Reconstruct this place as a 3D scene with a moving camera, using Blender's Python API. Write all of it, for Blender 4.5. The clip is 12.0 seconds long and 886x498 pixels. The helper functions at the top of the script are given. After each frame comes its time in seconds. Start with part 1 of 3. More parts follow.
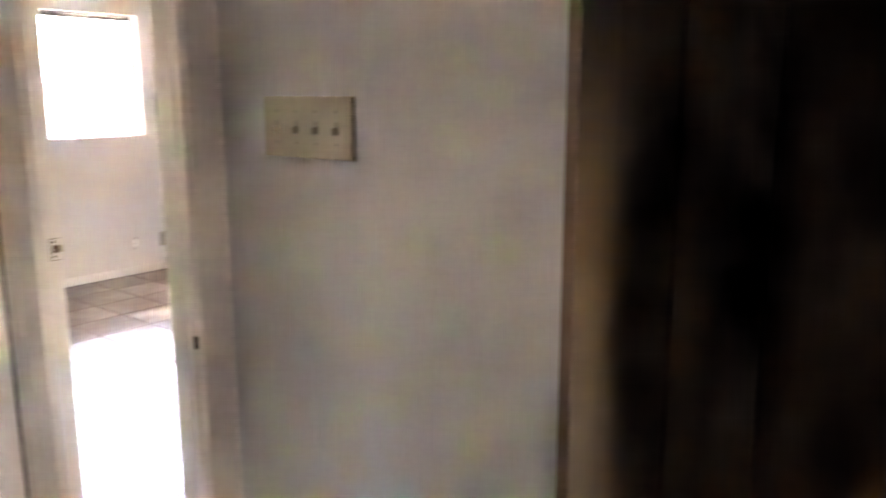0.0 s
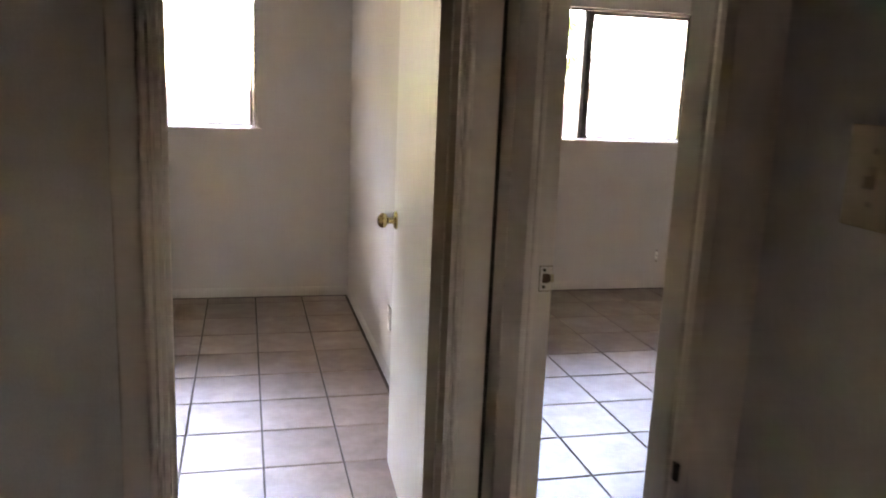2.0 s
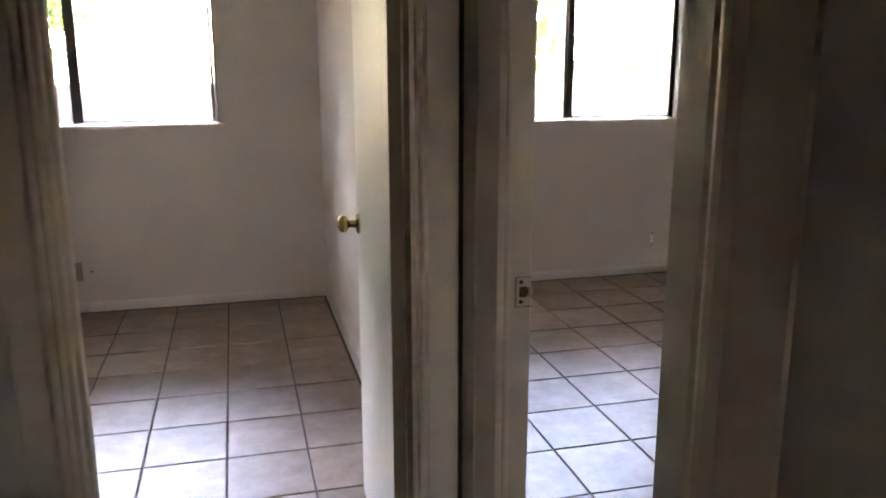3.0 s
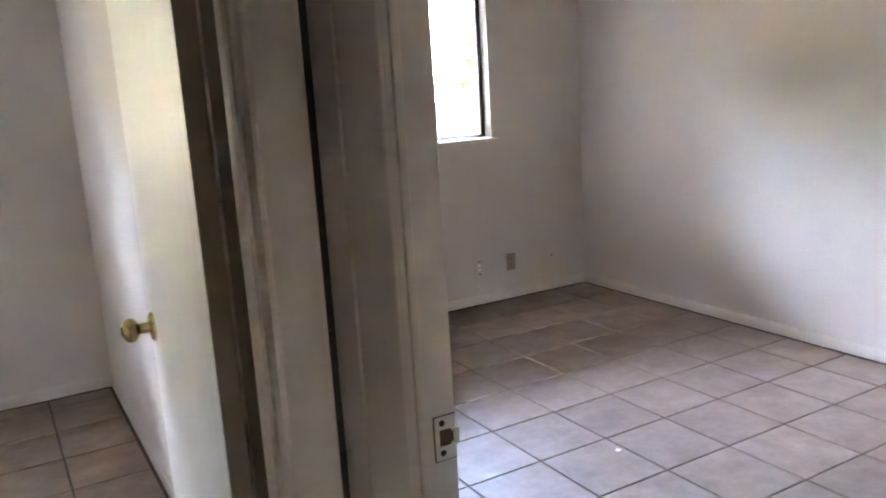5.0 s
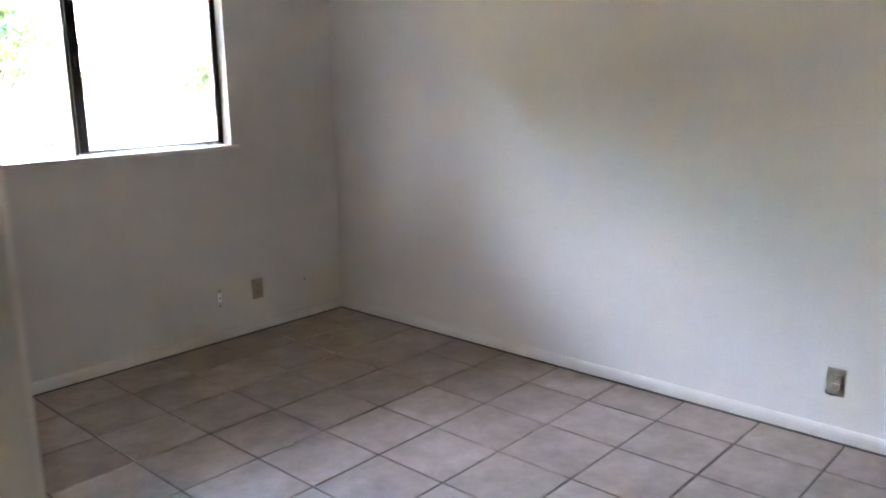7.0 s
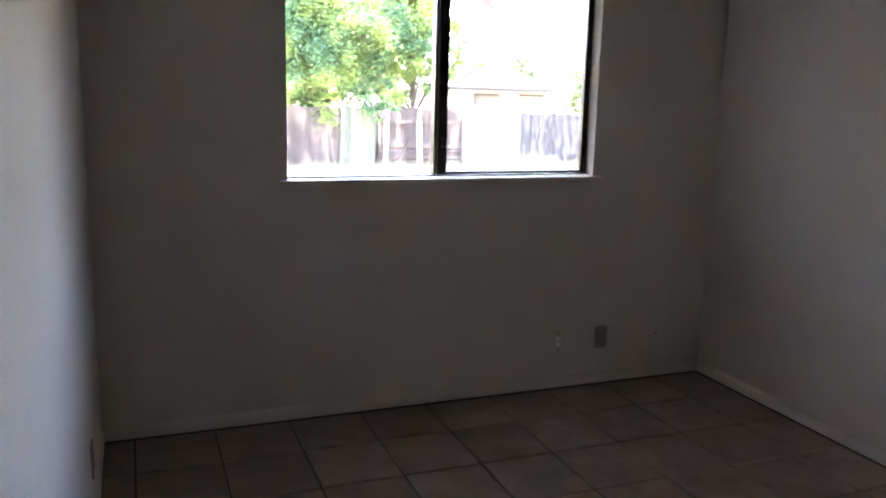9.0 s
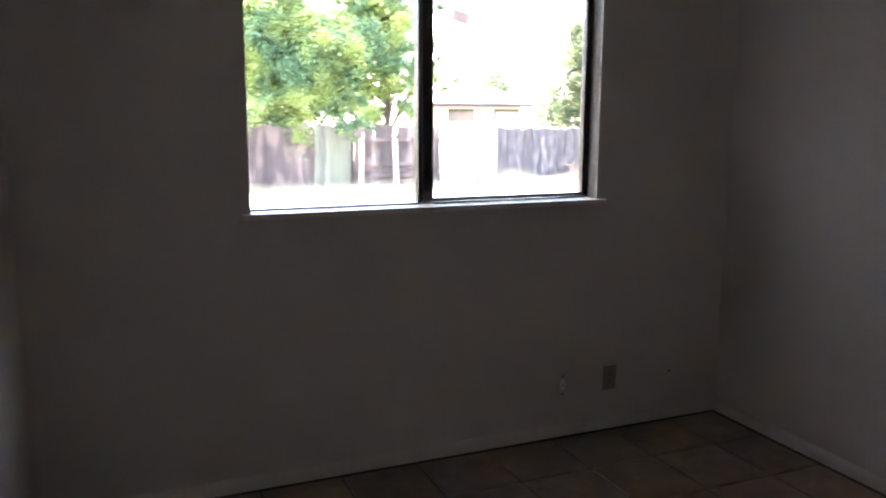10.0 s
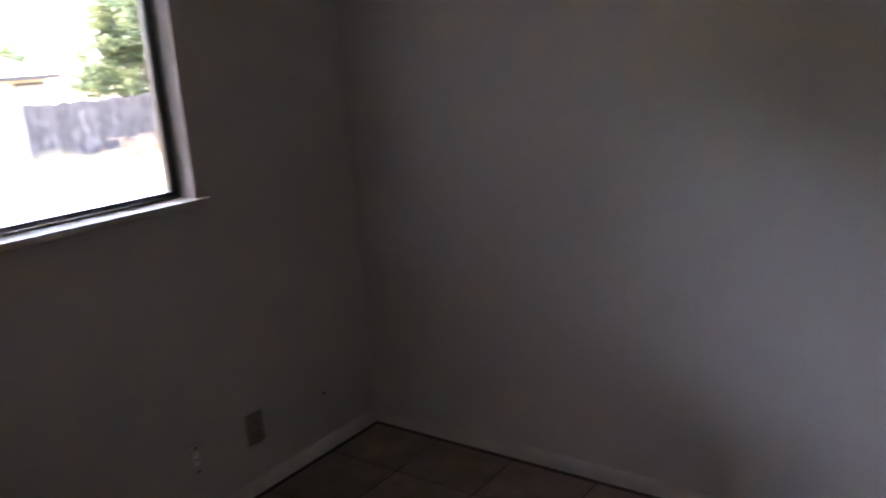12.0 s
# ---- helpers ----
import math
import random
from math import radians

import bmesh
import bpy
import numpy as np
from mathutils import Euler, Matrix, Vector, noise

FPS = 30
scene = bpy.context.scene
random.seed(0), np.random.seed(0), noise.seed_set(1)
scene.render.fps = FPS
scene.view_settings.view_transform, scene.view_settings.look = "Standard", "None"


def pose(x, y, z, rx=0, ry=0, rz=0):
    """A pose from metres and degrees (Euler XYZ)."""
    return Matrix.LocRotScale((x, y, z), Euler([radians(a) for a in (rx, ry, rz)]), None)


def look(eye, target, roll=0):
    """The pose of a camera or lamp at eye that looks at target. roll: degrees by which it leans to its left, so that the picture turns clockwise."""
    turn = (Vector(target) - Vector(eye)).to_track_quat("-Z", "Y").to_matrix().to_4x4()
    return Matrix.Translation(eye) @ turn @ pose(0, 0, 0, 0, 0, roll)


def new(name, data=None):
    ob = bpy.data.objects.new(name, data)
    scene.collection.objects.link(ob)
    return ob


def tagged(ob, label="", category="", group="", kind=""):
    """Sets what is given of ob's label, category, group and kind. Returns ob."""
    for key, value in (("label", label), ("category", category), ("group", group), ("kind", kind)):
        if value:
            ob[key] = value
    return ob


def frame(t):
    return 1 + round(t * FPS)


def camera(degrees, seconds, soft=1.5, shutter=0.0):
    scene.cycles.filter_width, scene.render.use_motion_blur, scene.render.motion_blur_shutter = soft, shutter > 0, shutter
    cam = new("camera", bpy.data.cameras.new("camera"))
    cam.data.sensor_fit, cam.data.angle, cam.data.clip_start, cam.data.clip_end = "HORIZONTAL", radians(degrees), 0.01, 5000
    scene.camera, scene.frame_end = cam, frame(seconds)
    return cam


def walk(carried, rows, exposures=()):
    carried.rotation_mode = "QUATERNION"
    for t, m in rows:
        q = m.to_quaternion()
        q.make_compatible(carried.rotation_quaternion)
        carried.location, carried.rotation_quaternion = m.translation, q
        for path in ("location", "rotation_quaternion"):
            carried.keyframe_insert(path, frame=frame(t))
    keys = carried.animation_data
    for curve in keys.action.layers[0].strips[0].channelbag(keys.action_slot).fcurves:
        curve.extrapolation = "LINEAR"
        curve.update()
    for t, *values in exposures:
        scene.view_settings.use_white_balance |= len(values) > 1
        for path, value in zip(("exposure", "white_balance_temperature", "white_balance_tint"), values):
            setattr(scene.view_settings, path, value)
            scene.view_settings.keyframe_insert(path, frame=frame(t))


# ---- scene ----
cam = camera(58.0, 12.0, soft=1.9, shutter=0.5)
PATH = [
    (0, (-1.022, -2.377, 1.445), (0.511, -1.152, 1.057), -0.1),
    (0.5, (-0.914, -2.338, 1.455), (0.31, -0.814, 1.032), -0.6),
    (1, (-0.752, -2.258, 1.452), (0.181, -0.536, 1.047), 1.1),
    (1.5, (-0.722, -2.147, 1.447), (-0.065, -0.314, 0.989), 0.2),
    (2, (-0.66, -1.879, 1.461), (-0.182, 0.02, 1.056), 2.4),
    (2.5, (-0.609, -1.72, 1.466), (-0.182, 0.189, 1.049), 1.8),
    (2.7, (-0.562, -1.667, 1.459), (-0.11, 0.231, 1.018), 1.0),
    (4.3, (-0.416, -1.145, 1.476), (0.131, 0.668, 1.064), -1.5),
    (4.5, (-0.41, -1.045, 1.475), (0.289, 0.712, 1.059), -3.2),
    (5, (-0.419, -0.924, 1.464), (0.55, 0.779, 1.062), -3.5),
    (5.5, (-0.381, -0.829, 1.467), (0.723, 0.787, 1.056), -1.5),
    (6, (-0.272, -0.666, 1.444), (1.093, 0.75, 1.082), -2.0),
    (6.5, (-0.184, -0.536, 1.484), (1.234, 0.81, 1.061), -0.8),
    (6.7, (-0.12, -0.479, 1.484), (1.341, 0.82, 1.061), -0.9),
    (8.3, (0.238, -0.195, 1.482), (1.283, 1.459, 1.067), 0.8),
    (8.5, (0.281, -0.165, 1.455), (1.206, 1.569, 1.078), 1.1),
    (9, (0.345, 0.0, 1.502), (1.059, 1.827, 1.118), 1.5),
    (9.5, (0.405, 0.203, 1.49), (1.091, 2.046, 1.13), 1.6),
    (10, (0.472, 0.452, 1.501), (1.241, 2.266, 1.157), 0.3),
    (10.5, (0.577, 0.635, 1.486), (1.542, 2.352, 1.139), 0.4),
    (11, (0.743, 0.86, 1.492), (1.876, 2.462, 1.111), -1.6),
    (11.5, (0.813, 1.087, 1.472), (2.157, 2.505, 1.042), -2.6),
    (12, (0.922, 1.332, 1.507), (2.482, 2.49, 1.031), -4.2),
]
EXPOSURES = [(0, 10.1, 7950, 35), (0.5, 9.2, 8300, 36), (1.0, 8.75, 8650, 34), (1.5, 8.2, 8600, 33), (2.5, 7.75, 8500, 32), (4.5, 7.35, 7600, 31), (5.0, 8.2, 7400, 28), (5.5, 8.5, 7250, 25), (6.0, 8.45, 7180, 24), (6.5, 8.3, 7150, 22), (8.4, 6.6, 7200, 26), (9.5, 6.23, 7200, 27), (10.5, 5.75, 7280, 30), (12, 5.83, 7250, 33)]
walk(cam, [(t, look(e, a, r)) for t, e, a, r in PATH], EXPOSURES)

# ---- world, sun, exposure ----
SUN_EL, SUN_AZ = radians(48), radians(291)      # azimuth clockwise from +y
world = bpy.data.worlds.new("sky_world")
scene.world = world
world.use_nodes = True
wn, wl = world.node_tree.nodes, world.node_tree.links
sky = wn.new("ShaderNodeTexSky")
sky.sky_type = "NISHITA"
sky.sun_disc = False
sky.sun_elevation, sky.sun_rotation = SUN_EL, SUN_AZ
sky.air_density, sky.dust_density = 1.0, 1.1
wn["Background"].inputs["Strength"].default_value = 0.15
wl.new(sky.outputs["Color"], wn["Background"].inputs["Color"])
sun = new("sun", bpy.data.lights.new("sun", "SUN"))
sun.data.energy, sun.data.angle, sun.data.color = 1.2, radians(0.55), (1.0, 0.93, 0.82)
sun_from = Vector((math.sin(SUN_AZ) * math.cos(SUN_EL), math.cos(SUN_AZ) * math.cos(SUN_EL), math.sin(SUN_EL)))
sun.matrix_world = look(sun_from * 30, (0, 0, 0))

# ---- materials ----


def nodes_of(name):
    m = bpy.data.materials.new(name)
    m.use_nodes = True
    t = m.node_tree
    return m, t.nodes, t.links, t.nodes["Principled BSDF"]


def coords(n, l, scale=(1, 1, 1), obj=True):
    tc, mp = n.new("ShaderNodeTexCoord"), n.new("ShaderNodeMapping")
    l.new(tc.outputs["Object" if obj else "Generated"], mp.inputs["Vector"])
    mp.inputs["Scale"].default_value = scale
    return mp.outputs["Vector"]


def noise_tex(n, l, vec, scale, detail=4.0, rough=0.55):
    t = n.new("ShaderNodeTexNoise")
    t.inputs["Scale"].default_value, t.inputs["Detail"].default_value, t.inputs["Roughness"].default_value = scale, detail, rough
    l.new(vec, t.inputs["Vector"])
    return t.outputs["Fac"]


def ramp(n, l, fac, stops):
    r = n.new("ShaderNodeValToRGB")
    e = r.color_ramp.elements
    while len(e) < len(stops):
        e.new(0.5)
    for k, (p, c) in zip(e, stops):
        k.position, k.color = p, (*c, 1)
    l.new(fac, r.inputs["Fac"])
    return r.outputs["Color"]


def mix(n, l, fac, a, b, kind="MIX"):
    m = n.new("ShaderNodeMix")
    m.data_type, m.blend_type = "RGBA", kind
    for sock, v in ((m.inputs[0], fac), (m.inputs[6], a), (m.inputs[7], b)):
        if isinstance(v, (int, float)):
            sock.default_value = v
        elif isinstance(v, tuple):
            sock.default_value = (*v, 1)
        else:
            l.new(v, sock)
    return m.outputs[2]


def bump(n, l, b, height, strength, dist):
    k = n.new("ShaderNodeBump")
    k.inputs["Strength"].default_value, k.inputs["Distance"].default_value = strength, dist
    l.new(height, k.inputs["Height"])
    l.new(k.outputs["Normal"], b.inputs["Normal"])


def surface(name, low, high, rough, scale, grain, bump_s=0.2, bump_d=0.002, metal=0.0, stretch=(1, 1, 1), rough_var=0.1, stain=None):
    """Two-scale procedural surface: broad tone between low and high, fine grain in bump and gloss."""
    m, n, l, b = nodes_of(name)
    v = coords(n, l, stretch)
    big, fine = noise_tex(n, l, v, scale, 5), noise_tex(n, l, v, grain, 3)
    col = ramp(n, l, big, [(0.3, low), (0.7, high)])
    col = mix(n, l, 0.12, col, ramp(n, l, fine, [(0.3, tuple(c * 0.75 for c in low)), (0.7, tuple(min(1, c * 1.15) for c in high))]))
    if stain:
        s = noise_tex(n, l, v, scale * 2.7, 6, 0.7)
        col = mix(n, l, ramp(n, l, s, [(0.58, (0, 0, 0)), (0.72, (stain[3],) * 3)]), col, stain[:3])
    l.new(col, b.inputs["Base Color"])
    mr = n.new("ShaderNodeMapRange")
    mr.inputs["To Min"].default_value, mr.inputs["To Max"].default_value = rough - rough_var, min(1, rough + rough_var)
    l.new(fine, mr.inputs["Value"])
    l.new(mr.outputs["Result"], b.inputs["Roughness"])
    b.inputs["Metallic"].default_value = metal
    bump(n, l, b, fine, bump_s, bump_d)
    return m


def make_tile():
    m, n, l, b = nodes_of("ceramic_tile")
    info = n.new("ShaderNodeObjectInfo")
    add = n.new("ShaderNodeVectorMath")
    add.operation = "MULTIPLY_ADD"
    geo = n.new("ShaderNodeNewGeometry")
    l.new(geo.outputs["Position"], add.inputs[0])
    add.inputs[1].default_value = (1, 1, 1)
    cmb = n.new("ShaderNodeCombineXYZ")
    sc = n.new("ShaderNodeMath")
    sc.operation = "MULTIPLY"
    sc.inputs[1].default_value = 37.0
    l.new(info.outputs["Random"], sc.inputs[0])
    l.new(sc.outputs[0], cmb.inputs["Z"])
    l.new(cmb.outputs[0], add.inputs[2])
    p = add.outputs[0]
    big, mid, fine = noise_tex(n, l, p, 7, 5, 0.6), noise_tex(n, l, p, 22, 5, 0.65), noise_tex(n, l, p, 160, 2)
    col = ramp(n, l, big, [(0.3, (0.14, 0.098, 0.075)), (0.5, (0.205, 0.153, 0.121)), (0.72, (0.28, 0.222, 0.183))])
    col = mix(n, l, 0.35, col, ramp(n, l, mid, [(0.3, (0.145, 0.104, 0.082)), (0.7, (0.27, 0.216, 0.181))]))
    tone = n.new("ShaderNodeMapRange")
    tone.inputs["To Min"].default_value, tone.inputs["To Max"].default_value = 0.9, 1.07
    l.new(info.outputs["Random"], tone.inputs["Value"])
    hs = n.new("ShaderNodeHueSaturation")
    l.new(tone.outputs["Result"], hs.inputs["Value"])
    l.new(col, hs.inputs["Color"])
    l.new(hs.outputs["Color"], b.inputs["Base Color"])
    mr = n.new("ShaderNodeMapRange")
    mr.inputs["To Min"].default_value, mr.inputs["To Max"].default_value = 0.36, 0.54
    l.new(mid, mr.inputs["Value"])
    l.new(mr.outputs["Result"], b.inputs["Roughness"])
    b.inputs["Specular IOR Level"].default_value = 0.32
    bump(n, l, b, mid, 0.12, 0.002)
    return m


def make_glass():
    m, n, l, b = nodes_of("window_glass")
    tr, gl, fr, mx = n.new("ShaderNodeBsdfTransparent"), n.new("ShaderNodeBsdfGlossy"), n.new("ShaderNodeFresnel"), n.new("ShaderNodeMixShader")
    tr.inputs["Color"].default_value = (0.94, 0.96, 0.95, 1)
    gl.inputs["Roughness"].default_value = 0.02
    fr.inputs["IOR"].default_value = 1.45
    l.new(fr.outputs[0], mx.inputs[0])
    l.new(tr.outputs[0], mx.inputs[1])
    l.new(gl.outputs[0], mx.inputs[2])
    l.new(mx.outputs[0], n["Material Output"].inputs["Surface"])
    return m


def make_leaf(name, dark, light, fresh):
    """Leaves: tone by leaf, with whole sprays of fresher yellow-green."""
    m, n, l, b = nodes_of(name)
    geo = n.new("ShaderNodeNewGeometry")
    col = ramp(n, l, geo.outputs["Random Per Island"], [(0.0, dark), (0.55, tuple((a + c) / 2 for a, c in zip(dark, light))), (1.0, light)])
    spray = noise_tex(n, l, coords(n, l), 0.75, 3, 0.6)
    col = mix(n, l, ramp(n, l, spray, [(0.43, (0, 0, 0)), (0.56, (0.75, 0.75, 0.75))]), col, fresh)
    l.new(col, b.inputs["Base Color"])
    b.inputs["Roughness"].default_value = 0.5
    tl, mx = n.new("ShaderNodeBsdfTranslucent"), n.new("ShaderNodeMixShader")
    l.new(col, tl.inputs["Color"])
    mx.inputs[0].default_value = 0.4
    l.new(b.outputs[0], mx.inputs[1])
    l.new(tl.outputs[0], mx.inputs[2])
    l.new(mx.outputs[0], n["Material Output"].inputs["Surface"])
    return m


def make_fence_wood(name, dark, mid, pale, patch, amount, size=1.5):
    """Weathered boards: streaks along the grain, patches of lichen or of painted-in sun, each board its own tone."""
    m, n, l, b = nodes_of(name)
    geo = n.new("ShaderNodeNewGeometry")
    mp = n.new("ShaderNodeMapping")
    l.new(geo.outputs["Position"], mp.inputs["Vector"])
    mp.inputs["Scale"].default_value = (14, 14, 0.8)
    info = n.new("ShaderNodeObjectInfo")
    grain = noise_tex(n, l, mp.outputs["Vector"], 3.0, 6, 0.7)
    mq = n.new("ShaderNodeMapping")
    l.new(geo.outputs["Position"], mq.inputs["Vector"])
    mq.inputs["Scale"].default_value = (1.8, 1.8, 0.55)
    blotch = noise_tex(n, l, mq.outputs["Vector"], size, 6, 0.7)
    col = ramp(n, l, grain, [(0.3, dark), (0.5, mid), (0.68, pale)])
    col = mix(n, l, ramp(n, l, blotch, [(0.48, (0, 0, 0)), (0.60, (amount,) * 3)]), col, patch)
    hs = n.new("ShaderNodeHueSaturation")
    mr = n.new("ShaderNodeMapRange")
    mr.inputs["To Min"].default_value, mr.inputs["To Max"].default_value = 0.7, 1.3
    l.new(info.outputs["Random"], mr.inputs["Value"])
    l.new(mr.outputs["Result"], hs.inputs["Value"])
    l.new(col, hs.inputs["Color"])
    l.new(hs.outputs["Color"], b.inputs["Base Color"])
    b.inputs["Roughness"].default_value = 0.9
    bump(n, l, b, grain, 0.6, 0.01)
    return m


M_WALL = surface("wall_paint", (0.48, 0.447, 0.403), (0.53, 0.497, 0.453), 0.85, 1.3, 110, 0.38, 0.002, rough_var=0.1, stain=(0.45, 0.41, 0.36, 0.35))
M_CEIL = surface("ceiling_paint", (0.39, 0.37, 0.34), (0.44, 0.42, 0.39), 0.85, 1.5, 60, 0.5, 0.004)
M_TRIM = surface("trim_paint", (0.53, 0.46, 0.385), (0.59, 0.52, 0.44), 0.6, 3.0, 40, 0.03, 0.0005)
M_DOOR = surface("door_paint", (0.58, 0.55, 0.50), (0.64, 0.61, 0.56), 0.58, 1.2, 50, 0.15, 0.0012, stretch=(1, 1, 0.3))
M_TILE = make_tile()
M_GROUT = surface("grout", (0.03, 0.022, 0.018), (0.07, 0.052, 0.042), 0.9, 5, 200, 0.4, 0.002)
M_BRASS = surface("polished_brass", (0.44, 0.33, 0.12), (0.58, 0.45, 0.20), 0.16, 6, 80, 0.05, 0.0005, metal=1.0, rough_var=0.06)
M_STEEL = surface("dull_brass_steel", (0.32, 0.27, 0.18), (0.45, 0.39, 0.28), 0.38, 8, 120, 0.1, 0.0005, metal=1.0)
M_BUTTON = surface("dark_bronze", (0.10, 0.065, 0.03), (0.16, 0.11, 0.05), 0.3, 8, 120, 0.1, 0.0005, metal=0.8)
M_RUST = surface("rusted_recess", (0.06, 0.028, 0.014), (0.11, 0.055, 0.028), 0.8, 40, 200, 0.3, 0.001)
M_HOLE = surface("dark_recess", (0.022, 0.014, 0.010), (0.042, 0.028, 0.02), 0.9, 8, 90)
M_BEIGE = surface("beige_plastic", (0.29, 0.228, 0.132), (0.34, 0.27, 0.16), 0.38, 5, 90, 0.05, 0.0005)
M_OUTLET = surface("tan_outlet_plastic", (0.235, 0.195, 0.145), (0.285, 0.24, 0.18), 0.42, 5, 90, 0.05, 0.0005)
M_BEIGE_DARK = surface("brown_toggle_plastic", (0.19, 0.145, 0.078), (0.24, 0.185, 0.105), 0.4, 6, 90, 0.05, 0.0005)
M_WHITE_PL = surface("white_plastic", (0.72, 0.70, 0.65), (0.78, 0.76, 0.71), 0.4, 5, 90, 0.05, 0.0005)
M_BRONZE = surface("bronze_aluminium", (0.022, 0.019, 0.017), (0.045, 0.038, 0.034), 0.42, 4, 110, 0.1, 0.0006, metal=0.5)
M_GLASS = make_glass()
M_GRASS = surface("dry_lawn", (0.21, 0.175, 0.105), (0.31, 0.265, 0.17), 0.95, 0.35, 9, 0.8, 0.05, stain=(0.22, 0.24, 0.10, 0.6))
# fence woods: tree shade, sun patches and full sun are put into the colours
M_FENCE = make_fence_wood("weathered_sun_patched_wood", (0.015, 0.0095, 0.0075), (0.036, 0.024, 0.019), (0.10, 0.072, 0.06), (0.16, 0.11, 0.09), 0.75)
M_FENCE_GREEN = make_fence_wood("lichen_fence_wood", (0.026, 0.024, 0.017), (0.075, 0.072, 0.048), (0.16, 0.155, 0.115), (0.06, 0.07, 0.03), 0.6, 2.4)
M_FENCE_PALE = make_fence_wood("sunlit_tone_fence_wood", (0.14, 0.125, 0.115), (0.24, 0.22, 0.205), (0.33, 0.31, 0.29), (0.30, 0.27, 0.245), 0.5)
M_FENCE_GREY = make_fence_wood("painted_dapple_fence_wood", (0.010, 0.009, 0.0095), (0.026, 0.023, 0.024), (0.055, 0.048, 0.047), (0.12, 0.106, 0.099), 0.8, 5.0)
M_POST = surface("bleached_post_wood", (0.24, 0.21, 0.18), (0.36, 0.32, 0.28), 0.9, 3, 40, 0.5, 0.005, stretch=(8, 8, 0.6))
M_REDPOST = surface("cedar_post_wood", (0.14, 0.06, 0.03), (0.21, 0.10, 0.055), 0.85, 3, 40, 0.5, 0.005, stretch=(8, 8, 0.6))
M_BARK = surface("bark", (0.055, 0.042, 0.034), (0.15, 0.12, 0.10), 0.95, 4, 26, 0.9, 0.02, stretch=(3, 3, 0.6))
M_LEAF = make_leaf("green_leaves", (0.025, 0.078, 0.042), (0.12, 0.215, 0.085), (0.25, 0.315, 0.075))
M_LEAF_B = make_leaf("grey_green_leaves", (0.025, 0.048, 0.026), (0.085, 0.125, 0.06), (0.115, 0.145, 0.055))
M_ROOF = surface("roof_shingles", (0.36, 0.33, 0.30), (0.52, 0.49, 0.45), 0.9, 2, 30, 0.6, 0.01)
M_SIDING = surface("house_siding", (0.34, 0.27, 0.20), (0.40, 0.32, 0.24), 0.8, 1.5, 30, 0.3, 0.004)
M_FASCIA = surface("brown_fascia", (0.018, 0.014, 0.012), (0.03, 0.024, 0.02), 0.7, 2, 30)
M_DARKGLASS = surface("curtained_window_glass", (0.05, 0.045, 0.04), (0.15, 0.12, 0.10), 0.2, 2, 30, 0.02, 0.0005)
M_STUCCO = surface("exterior_wall", (0.50, 0.44, 0.36), (0.58, 0.52, 0.43), 0.9, 1.5, 60, 0.5, 0.004)
M_EDGE = surface("bare_door_edge", (0.30, 0.24, 0.175), (0.38, 0.31, 0.235), 0.7, 3, 50, 0.3, 0.001, stretch=(6, 6, 0.5))
M_DARKWOOD = surface("dark_stained_wood", (0.10, 0.058, 0.028), (0.17, 0.10, 0.052), 0.5, 1.6, 40, 0.2, 0.001, stretch=(5, 5, 0.35))
M_TWIG = surface("dry_branches", (0.11, 0.075, 0.05), (0.20, 0.15, 0.105), 0.9, 4, 40)

# ---- mesh helpers ----


def empty(name, x=0, y=0, z=0):
    ob = new(name)
    ob.empty_display_size = 0.1
    ob.location = (x, y, z)
    return ob


def box(bm, x0, x1, y0, y1, z0, z1):
    v = [bm.verts.new(p) for p in ((x0, y0, z0), (x1, y0, z0), (x1, y1, z0), (x0, y1, z0), (x0, y0, z1), (x1, y0, z1), (x1, y1, z1), (x0, y1, z1))]
    for f in ((3, 2, 1, 0), (4, 5, 6, 7), (0, 1, 5, 4), (1, 2, 6, 5), (2, 3, 7, 6), (3, 0, 4, 7)):
        bm.faces.new([v[i] for i in f])
    return bm


def boxes(*specs, bevel=0.0, segments=2):
    bm = bmesh.new()
    for s in specs:
        box(bm, *s)
    if bevel:
        bmesh.ops.bevel(bm, geom=bm.edges[:], offset=bevel, segments=segments, affect="EDGES", profile=0.6)
    return bm


def rod(bm, a, b, r0, r1=None, sides=10):
    a, b = Vector(a), Vector(b)
    q = (b - a).to_track_quat("Z", "Y").to_matrix().to_4x4()
    d = (b - a).length
    bmesh.ops.create_cone(bm, cap_ends=True, segments=sides, radius1=r0, radius2=r0 if r1 is None else r1, depth=d,
                          matrix=Matrix.Translation((a + b) / 2) @ q)
    return bm


def lathe(bm, profile, m, sides=24):
    """Turn a profile of (radius, height) about z, then place it by m."""
    rings = []
    for r, h in profile:
        rings.append([bm.verts.new(m @ Vector((r * math.cos(2 * math.pi * k / sides), r * math.sin(2 * math.pi * k / sides), h))) for k in range(sides)])
    for a, b in zip(rings, rings[1:]):
        for k in range(sides):
            bm.faces.new((a[k], a[(k + 1) % sides], b[(k + 1) % sides], b[k]))
    bm.faces.new(rings[0][::-1])
    bm.faces.new(rings[-1])
    return bm


def extrude_profile(points, z0, z1):
    """An upright moulding: the (x, y) outline from z0 to z1."""
    bm = bmesh.new()
    lo, hi = [bm.verts.new((x, y, z0)) for x, y in points], [bm.verts.new((x, y, z1)) for x, y in points]
    k = len(points)
    for i in range(k):
        bm.faces.new((lo[i], lo[(i + 1) % k], hi[(i + 1) % k], hi[i]))
    bm.faces.new(lo[::-1])
    bm.faces.new(hi)
    bmesh.ops.recalc_face_normals(bm, faces=bm.faces[:])
    return bm


